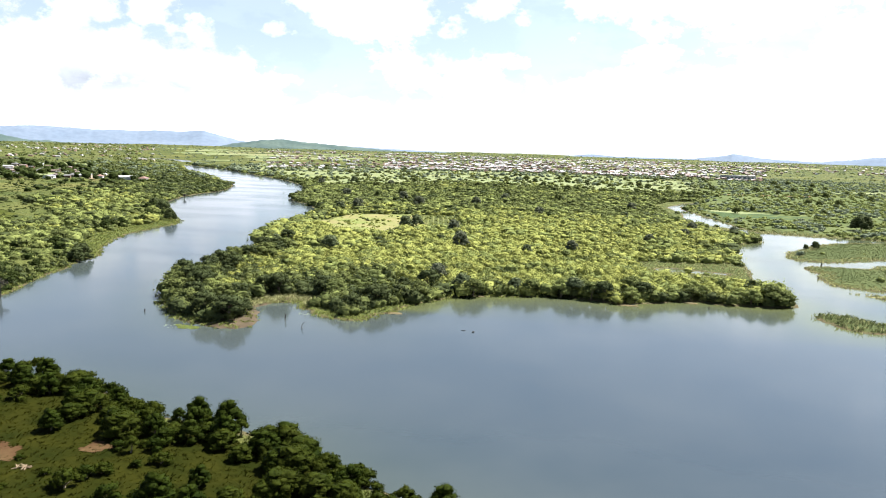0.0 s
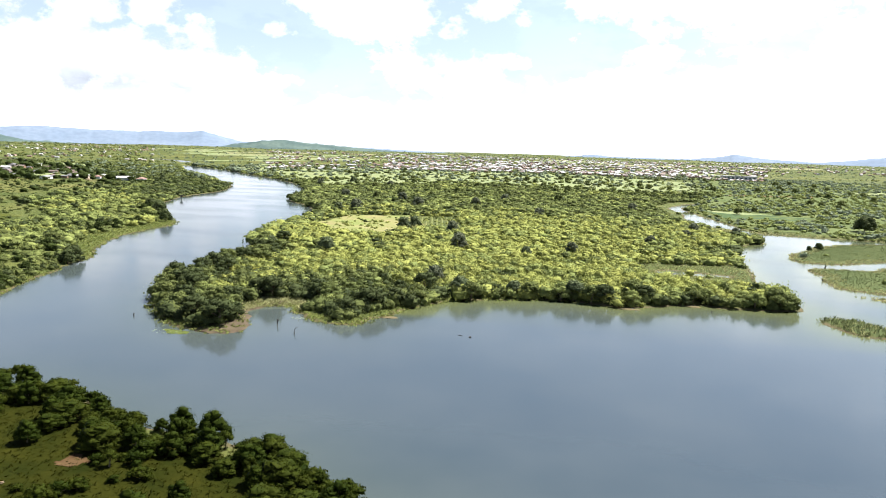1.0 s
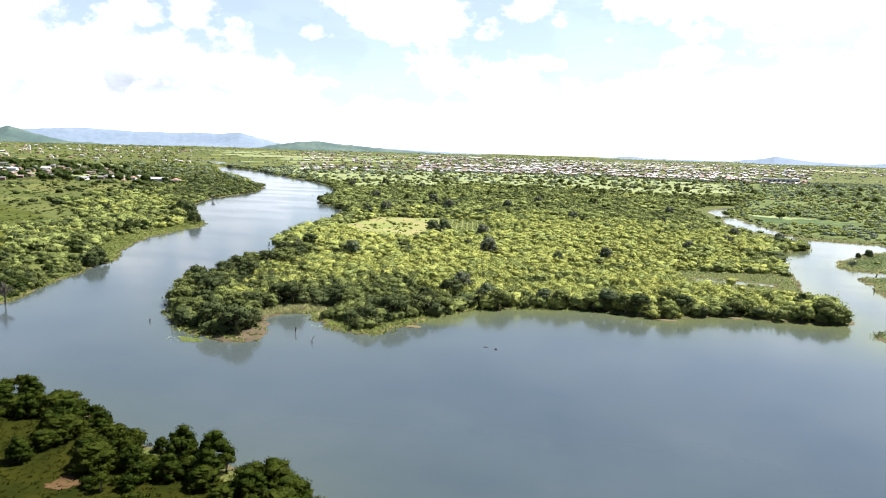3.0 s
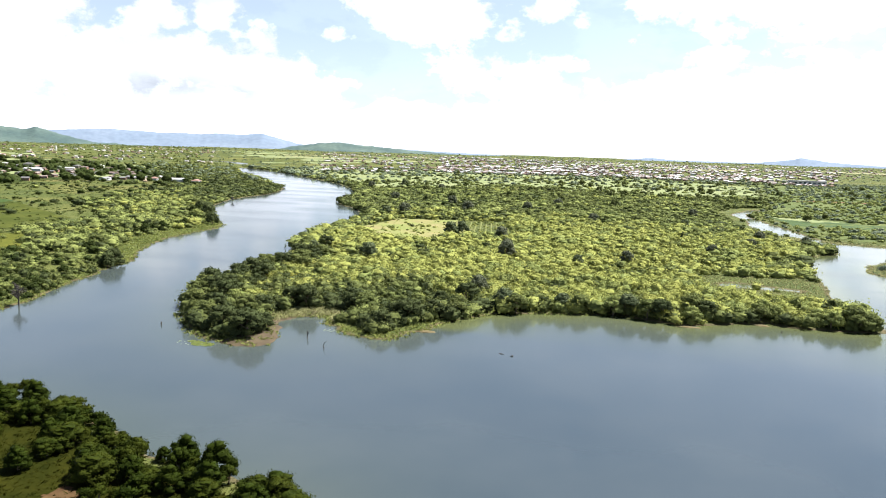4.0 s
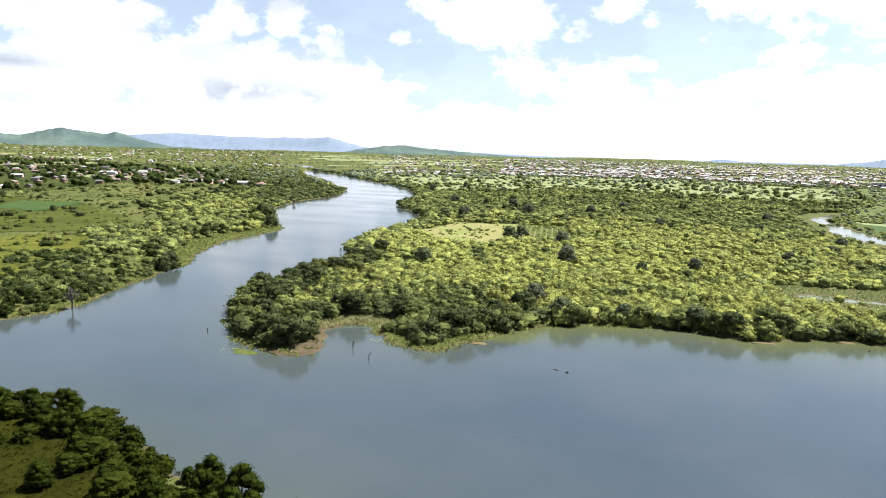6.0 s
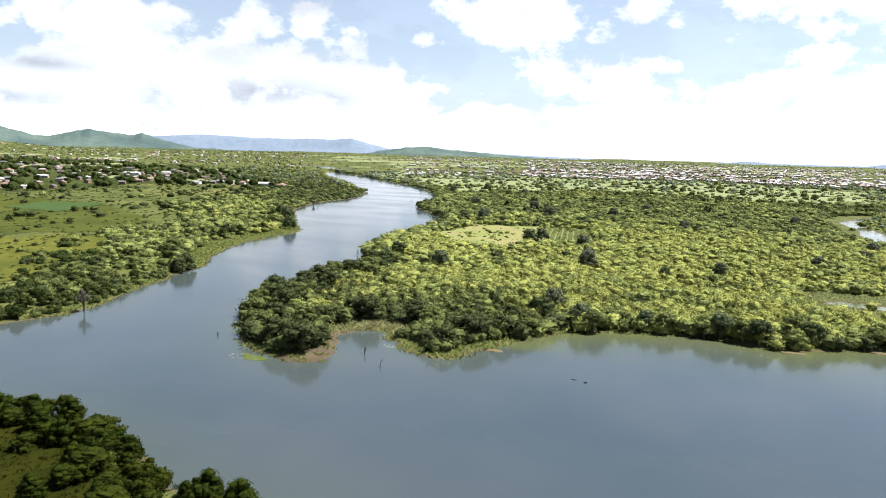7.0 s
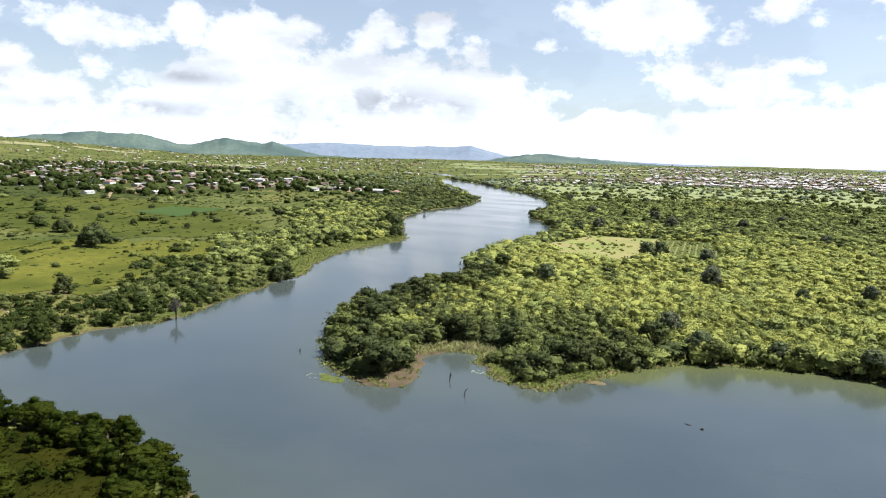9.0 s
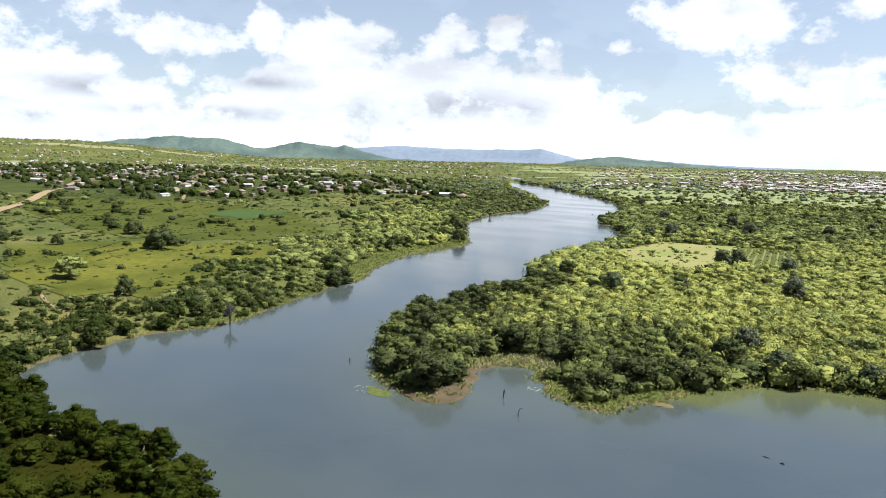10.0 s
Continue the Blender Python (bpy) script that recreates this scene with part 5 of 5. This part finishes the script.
def village():
    rng = np.random.default_rng(71)
    mods = [
        house("cream house with a pale tin roof among trees", WALL_CREAM, ROOF_TIN, 11, 7, 2.7, 1.3),
        house("brick house with a rusty iron roof among trees", WALL_BRICK, ROOF_RUST, 9, 6.5, 2.6, 1.2),
        house("white house with a red roof in the village", WALL_WHITE, ROOF_RED, 13, 8, 2.8, 1.7, 4, True),
        house("small brick hut with a dark roof", WALL_BRICK, ROOF_DARK, 6, 5, 2.4, 1.1, 2),
        house("long white building with a tin roof", WALL_WHITE, ROOF_TIN, 19, 8, 3.0, 1.4, 5),
        house("cream house with a hipped dark roof", WALL_CREAM, ROOF_DARK, 12, 9, 2.7, 1.8, 4, True),
    ]
    spots = [(-508, 700, 4, 1.0), (-498, 716, 2, 1.0), (-522, 722, 5, 1.0), (-551, 712, 2, 0.9), (-688, 836, 1, 1.0), (-821, 928, 4, 1.1), (-639, 656, 1, 1.0), (-700, 460, 0, 0.8), (-642, 432, 4, 0.7),
             (-702, 478, 0, 1.0), (-770, 534, 2, 1.0), (-758, 399, 5, 0.9), (-781, 469, 1, 1.0), (-615, 484, 0, 0.8), (-654, 528, 1, 1.1), (-945, 442, 4, 1.0), (-956, 540, 2, 1.0), (-905, 725, 0, 1.0),
             (-1111, 802, 2, 1.0), (-1305, 580, 4, 1.0), (-1399, 650, 2, 1.1), (-1130, 668, 0, 1.0), (-976, 611, 1, 1.0), (-1227, 841, 0, 1.0), (-1299, 715, 0, 1.0), (-600, 700, 1, 1.0), (-575, 690, 3, 1.0)]
    px, py = scatter(-1500, -470, 380, 1080, 27, rng)
    d = polygon_distance(px, py, VILLAGE)
    clump = wave(px, py, 190, 31.0)
    k = (d < -8) & (rng.uniform(0, 1, px.size) < 0.62 + 0.4 * clump)
    for x, y in zip(px[k], py[k]):
        if all((x - s[0]) ** 2 + (y - s[1]) ** 2 > 18 ** 2 for s in spots):
            spots.append((x, y, int(rng.choice(6, p=(0.12, 0.34, 0.06, 0.32, 0.02, 0.14))), rng.uniform(0.8, 1.1)))
    spots = spots[:285]
    z = standing([s[0] for s in spots], [s[1] for s in spots])
    first = set()
    for (x, y, i, size), zz in zip(spots, z):
        turn = radians(rng.choice((25, 115, 205, 295)) + rng.uniform(-14, 14))
        m = Matrix.LocRotScale((x, y, zz + 0.15), Euler((0, 0, turn)), (size, size, size))
        if i in first:
            copy_thing(mods[i], Matrix.Identity(4)).matrix_basis = m
        else:
            first.add(i)
            mods[i].matrix_basis = m
    # shade trees between the houses
    px, py = scatter(-1800, -450, 360, 1080, 12.5, rng)
    dv = polygon_distance(px, py, VILLAGE)
    k = (dv < 10) & (rng.uniform(0, 1, px.size) < 0.22 + 0.5 * wave(px, py, 70, 33.0))
    hx, hy = np.array([s[0] for s in spots]), np.array([s[1] for s in spots])
    near = np.array([((hx - a) ** 2 + (hy - b) ** 2).min() < 64 for a, b in zip(px, py)])
    k &= ~near & (polygon_distance(px, py, CROP) > 5)
    px, py = px[k], py[k]
    size = rng.uniform(0.6, 1.25, px.size)
    # crowns take the shade-darkened bank leaf
    v, f, nrm, tone = bushes(px, py, standing(px, py), 4.8 * size, 7.0 * size, 40, 0.75, rng)
    tagged(mesh_object("village_trees", v, f, LEAF_BANK_SHADED, normals=nrm, tone=tone), "dark shade trees between the village houses", "trees", kind="stuff")


def far_houses(px, py, rng):
    """Small gabled houses of a distant town: walls and roofs as triangles."""
    n = len(px)
    z = standing(px, py)
    w, d = rng.uniform(2.4, 4.6, n), rng.uniform(2.0, 3.0, n)
    h, p = rng.uniform(2.2, 2.8, n), rng.uniform(0.8, 1.5, n)
    a = rng.choice((0.3, 1.87), n) + rng.uniform(-0.2, 0.2, n)
    ca, sa = np.cos(a), np.sin(a)

    def pt(x, y, zz):
        return np.stack([px + x * ca - y * sa, py + x * sa + y * ca, z + zz], -1)
    b = [pt(-w, -d, -1), pt(w, -d, -1), pt(w, d, -1), pt(-w, d, -1)]
    t = [pt(-w, -d, h), pt(w, -d, h), pt(w, d, h), pt(-w, d, h)]
    g = [pt(-w, 0 * d, h + p), pt(w, 0 * d, h + p)]
    walls = np.stack(b + t + g, 1).reshape(-1, 3)
    wf = [(0, 1, 5), (0, 5, 4), (1, 2, 6), (1, 6, 5), (2, 3, 7), (2, 7, 6), (3, 0, 4), (3, 4, 7), (5, 6, 9), (7, 4, 8)]
    wf = (np.array(wf)[None] + (np.arange(n) * 10)[:, None, None]).reshape(-1, 3)
    e = 0.5
    r = [pt(-w - e, -d - e, h + 0.05), pt(w + e, -d - e, h + 0.05), pt(w + e, 0 * d, h + p + 0.3), pt(-w - e, 0 * d, h + p + 0.3), pt(w + e, d + e, h + 0.05), pt(-w - e, d + e, h + 0.05)]
    roofs = np.stack(r, 1).reshape(-1, 3)
    rf = [(0, 1, 2), (0, 2, 3), (3, 2, 4), (3, 4, 5)]
    rf = (np.array(rf)[None] + (np.arange(n) * 6)[:, None, None]).reshape(-1, 3)
    return (walls, wf), (roofs, rf)


def far_town():
    rng = np.random.default_rng(81)
    az = rng.uniform(-26, 12, 4200)
    r = 1330 + 2000 * rng.uniform(0, 1, 4200) ** 1.5
    px, py = r * np.sin(np.radians(az)), r * np.cos(np.radians(az)) + 10
    k = rng.uniform(0, 1, px.size) < np.clip(0.75 + 0.45 * wave(px, py, 420, 41.0) - 0.5 * (az < -17) - 0.45 * (az > 6), 0.08, 1)
    az2 = rng.uniform(-76, -34, 950)
    r2 = 1700 + 1800 * rng.uniform(0, 1, 950) ** 1.3
    qx, qy = r2 * np.sin(np.radians(az2)), r2 * np.cos(np.radians(az2))
    k2 = rng.uniform(0, 1, qx.size) < np.clip(0.5 + 0.8 * wave(qx, qy, 500, 42.0), 0.05, 1)
    az3 = rng.uniform(8, 23, 160)
    r3 = rng.uniform(1900, 3600, 160)
    px = np.concatenate([px[k], qx[k2], r3 * np.sin(np.radians(az3))])
    py = np.concatenate([py[k], qy[k2], r3 * np.cos(np.radians(az3))])
    d = shore_distance(px, py)
    px, py = px[d > 25], py[d > 25]
    pick = rng.choice(4, px.size, p=(0.44, 0.32, 0.1, 0.14))
    for i, (wall, roof, word) in enumerate(((WALL_CREAM, ROOF_TIN, "pale tin"), (WALL_BRICK, ROOF_RUST, "rusty iron"), (WALL_CREAM, ROOF_RED, "red"), (WALL_WHITE, ROOF_TIN, "white tin"))):
        m = pick == i
        (wv, wf), (rv, rf) = far_houses(px[m], py[m], rng)
        ob = tagged(mesh_object("far_houses", wv, wf, wall), "distant town houses with %s roofs" % word, "houses", kind="stuff")
        mesh_object("roof", rv, rf, roof, False, ob)
    # yards of bare earth in the town
    m = rng.uniform(0, 1, px.size) < 0.12
    x, y = px[m], py[m]
    s = rng.uniform(8, 20, x.size)
    z = standing(x, y)
    v = np.stack([np.stack([x + s * a, y + s * b, z + 0.6 + 0 * s], -1) for a, b in ((-1, -0.6), (0.9, -0.8), (1, 0.7), (-0.8, 0.9))], 1).reshape(-1, 3)
    tagged(mesh_object("yards", v, np.arange(len(v)).reshape(-1, 4), DIRT), "bare sandy yards between the town houses", "yards", kind="stuff")


village()
far_town()


def hall():
    """The long pale works building on the plain."""
    root = tagged(new("industrial_hall"), "long white works building with a flat pale roof", "building")
    bm = bmesh.new()
    box(bm, -30, 30, -9, 9, -1.5, 7)
    part("wall", bm, WALL_WHITE, root)
    bm = bmesh.new()
    box(bm, -30.6, 30.6, -9.6, 9.6, 7.004, 7.6)
    part("roof", bm, ROOF_TIN, root)
    for i in range(8):
        bm = bmesh.new()
        box(bm, -27 + i * 7.2, -23 + i * 7.2, -9.1, -8.9, 2.5, 5)
        part("window", bm, WINDOW_GLASS, root)
    root.matrix_basis = pose(249, 1400, float(standing(249, 1400)[0]), 0, 0, -6)


def car():
    root = tagged(new("car"), "small dark car on the dirt road", "car")
    paint = plain("car_paint", (0.04, 0.045, 0.055), (0.06, 0.065, 0.075), 1.0, 0.3)
    rubber = plain("tyre_rubber", (0.02, 0.02, 0.02), (0.035, 0.035, 0.035), 4.0, 0.9)
    bm = bmesh.new()
    outline = ((-2.1, 0.3), (2.1, 0.3), (2.1, 0.85), (0.9, 0.98), (0.35, 1.5), (-1.2, 1.5), (-1.75, 1.0), (-2.1, 0.95))
    sides = [[bm.verts.new((x, s * 0.82, z)) for x, z in outline] for s in (-1, 1)]
    bm.faces.new(sides[0])
    bm.faces.new(sides[1][::-1])
    for i in range(len(outline)):
        j = (i + 1) % len(outline)
        bm.faces.new((sides[0][j], sides[0][i], sides[1][i], sides[1][j]))
    part("body", bm, paint, root)
    for s in (-1, 1):
        bm = bmesh.new()
        box(bm, -1.1, 0.3, s * 0.83 - 0.02, s * 0.83 + 0.02, 1.02, 1.4)
        part("window", bm, WINDOW_GLASS, root)
        for x in (-1.3, 1.3):
            bm = bmesh.new()
            bmesh.ops.create_cone(bm, cap_ends=True, segments=14, radius1=0.32, radius2=0.32, depth=0.22,
                                  matrix=Matrix.Translation((x, s * 0.78, 0.32)) @ Matrix.Rotation(math.pi / 2, 4, "X"))
            part("wheel", bm, rubber, root)
    root.matrix_basis = pose(-748, 374, float(standing(-748, 374)[0]) + 0.92, 0, 0, 150)


hall()
car()


# ---- in and by the water ----
def stump(label, points, radii, twigs, x, y, z=-0.6):
    root = tagged(new("dead_stump"), label, "tree stump")
    bm = bmesh.new()
    limb(bm, points, radii, 7)
    part("stem", bm, DEAD_WOOD, root)
    for pts, rr in twigs:
        bm = bmesh.new()
        limb(bm, pts, rr, 5)
        part("branch", bm, DEAD_WOOD, root)
    root.matrix_basis = pose(x, y, z)
    return root


stump("thick dark dead stump standing in the lake", [(0, 0, -0.5), (0.05, 0, 1.0), (0.12, 0.05, 2.0), (0.2, 0.05, 2.5)], [0.16, 0.13, 0.17, 0.07],
      [([(0.1, 0, 1.5), (0.35, 0.1, 1.9), (0.3, 0.1, 2.3)], [0.1, 0.08, 0.03])], -84.5, 184.1)
stump("thin bent dead branch rising from the lake", [(0, 0, -0.5), (0.1, 0, 0.7), (0.0, 0.0, 1.3), (0.25, 0.1, 2.1)], [0.18, 0.14, 0.09, 0.05],
      [([(0.2, 0.08, 1.9), (0.6, 0.2, 2.3), (1.0, 0.3, 2.2)], [0.06, 0.05, 0.02]), ([(0.05, 0, 0.9), (-0.35, 0, 0.9)], [0.09, 0.03])], -76.4, 177.3)
stump("short dark stump in open water", [(0, 0, -0.5), (0.05, 0, 0.9), (0.02, 0.03, 1.5)], [0.2, 0.17, 0.1], [([(0, 0, 1.0), (0.35, 0, 1.35)], [0.09, 0.03])], -127.3, 180.7)
stump("low dark snag floating in the lake", [(-0.4, 0, 0.5), (-0.1, 0, 0.66), (0.2, 0, 0.8), (0.45, 0.1, 0.6)], [0.08, 0.16, 0.18, 0.06], [([(0.15, 0, 0.75), (0.2, 0, 1.0)], [0.07, 0.03])], -30.6, 188.4)
stump("thin stick lying low in the lake", [(-0.9, 0.2, 0.55), (0, 0, 0.72), (0.8, -0.1, 0.6)], [0.04, 0.09, 0.04], [], -33.4, 189.4)
stump("small dark snag near the peninsula shore", [(0, 0, 0), (0.1, 0, 0.8), (0.3, 0, 1.2)], [0.2, 0.15, 0.06], [], 39.0, 243.5)
stump("small stake standing in the far channel", [(0, 0, 0), (0.05, 0, 1.0), (0.05, 0.05, 1.6)], [0.22, 0.18, 0.1], [], -330, 535)
stump("small stake standing in the far channel", [(0, 0, 0), (0.05, 0, 1.0), (-0.05, 0.05, 1.5)], [0.22, 0.18, 0.1], [], -325, 541)
stump("leaning dark snag between the reed islands", [(0, 0, 0), (0.2, 0, 1.0), (0.1, 0.05, 1.9)], [0.3, 0.22, 0.1], [([(0.15, 0, 1.0), (0.6, 0, 1.5)], [0.1, 0.03])], 93.5, 322)
stump("dark snag tangled with branches by the islands", [(0, 0, 0), (0.2, 0, 1.2), (0.4, 0.05, 2.2)], [0.4, 0.3, 0.1], [([(0.15, 0, 1.0), (0.9, 0, 1.7)], [0.14, 0.04])], 106, 363)


def bare_tree(label, x, y, tall, seed):
    """A leafless tree with a dense head of twigs."""
    rng = random.Random(seed)
    root = tagged(new("dead_tree"), label, "tree")
    bm = bmesh.new()
    limb(bm, [(0, 0, -0.8), (0.1, 0, tall * 0.3), (0, 0.1, tall * 0.55)], [0.28, 0.22, 0.16], 7)
    part("trunk", bm, DEAD_WOOD, root)
    for i in range(22):
        a = rng.uniform(0, 6.28)
        z0 = tall * rng.uniform(0.2, 0.55)
        out = tall * rng.uniform(0.15, 0.34)
        z1 = min(tall, z0 + tall * rng.uniform(0.15, 0.5))
        bm = bmesh.new()
        tipv = Vector((out * math.cos(a), out * math.sin(a), z1))
        limb(bm, [(0, 0, z0), tipv * 0.5 + Vector((0, 0, z0 * 0.45)), tipv], [0.13, 0.09, 0.035], 5)
        for j in range(16):
            s = Vector((0, 0, z0)).lerp(tipv, rng.uniform(0.4, 1.0))
            e = s + Vector((rng.uniform(-1, 1), rng.uniform(-1, 1), rng.uniform(-0.3, 0.9))) * 0.8
            limb(bm, [s, e], [0.06, 0.03], 4)
        part("branch", bm, DEAD_WOOD, root)
    root.matrix_basis = pose(x, y, max(float(standing(x, y)[0]), 0))


bare_tree("leafless dark brown tree at the water's edge", -179.4, 182.9, 7.0, 3)
bare_tree("grey leafless bush standing in the shallows", -348, 556, 5.0, 4)


def lily_pads(label, cx, cy, rx, ry, count, lo, hi, mat, seed):
    rng = np.random.default_rng(seed)
    sets = []
    for i in range(count):
        a, q = rng.uniform(0, 6.28), math.sqrt(rng.uniform(0, 1))
        x, y, r = cx + rx * q * math.cos(a), cy + ry * q * math.sin(a), rng.uniform(lo, hi)
        ang = np.linspace(0.25, 6.03, 9) + rng.uniform(0, 6.28)
        ring = np.column_stack([x + r * np.cos(ang), y + r * np.sin(ang), np.full(9, 0.03 + 0.004 * (i % 7))])
        v = np.vstack([[x, y, 0.02 + 0.004 * (i % 7)], ring])
        sets.append((v, np.array([(0, k, k + 1) for k in range(1, 9)])))
    v, f = join_sets(sets)
    tagged(mesh_object("lily_pads", v, f, mat), label, "water plants", kind="stuff")


PAD = foliage("lily_pad", (0.09, 0.11, 0.026), (0.15, 0.15, 0.04), (0.075, 0.1, 0.028), 0.5)
PAD_PALE = foliage("lily_pad_pale", (0.16, 0.19, 0.15), (0.24, 0.26, 0.21), (0.15, 0.18, 0.13), 0.5)
lily_pads("yellow-green lily pads floating off the point", -105.6, 168.6, 3.0, 1.7, 150, 0.18, 0.5, PAD, 1)
lily_pads("yellow-green lily pads in a loose raft", -108.6, 170.0, 2.0, 1.1, 50, 0.18, 0.45, PAD, 4)
lily_pads("pale lily pads drifting beside the others", -108.5, 168.5, 5.0, 2.2, 34, 0.12, 0.3, PAD_PALE, 2)
lily_pads("pale lily pads in the little inlet", -82.5, 193.5, 2.2, 1.3, 26, 0.12, 0.3, PAD_PALE, 3)


def bar(label, x, y, rx, ry, top, mat, seed):
    bm = bmesh.new()
    rng = random.Random(seed)
    rings = []
    for q, z in ((1.0, -0.15), (0.8, top * 0.5), (0.5, top * 0.9)):
        rings.append([bm.verts.new((rx * q * math.cos(k * 0.3927) * rng.uniform(0.85, 1.15), ry * q * math.sin(k * 0.3927) * rng.uniform(0.85, 1.15), z)) for k in range(16)])
    mid = bm.verts.new((0, 0, top))
    for a, b in zip(rings, rings[1:]):
        for k in range(16):
            bm.faces.new((a[k], a[(k + 1) % 16], b[(k + 1) % 16], b[k]))
    for k in range(16):
        bm.faces.new((rings[-1][k], rings[-1][(k + 1) % 16], mid))
    ob = part("sand_bar", bm, mat, None)
    ob.matrix_basis = pose(x, y, 0, 0, 0, rng.uniform(-10, 10))
    tagged(ob, label, "sand bar", kind="structure")


bar("low tan mud bank at the water's edge", 13, 239.5, 4.5, 1.3, 0.25, SAND, 1)
bar("low tan mud bank at the water's edge", 34, 251, 3.0, 1.4, 0.3, SAND, 2)
bar("small tan mud bank beside the point", -58, 203, 3.5, 1.6, 0.25, SAND, 3)
bar("low muddy bar in the eastern channel", 112, 285, 12, 1.6, 0.3, DRY_GRASS, 4)


def debris():
    """A heap of pale broken boards and sheeting on the bank."""
    root = tagged(new("debris_heap"), "heap of pale broken boards on the bank", "debris")
    wood = plain("pale_boards", (0.13, 0.09, 0.055), (0.2, 0.15, 0.1), 1.5, 0.85)
    rng = random.Random(5)
    for i in range(12):
        bm = bmesh.new()
        L = rng.uniform(0.35, 0.9)
        box(bm, -L, L, -0.09, 0.09, -0.02, 0.02)
        ob = part("board", bm, wood, root)
        ob.matrix_basis = pose(rng.uniform(-0.9, 0.9), rng.uniform(-0.5, 0.5), 0.12 + 0.04 * i, rng.uniform(-8, 8), rng.uniform(-14, 14), rng.uniform(0, 180))
    root.matrix_basis = pose(-81, 84, float(standing(-81, 84)[0]))


debris()
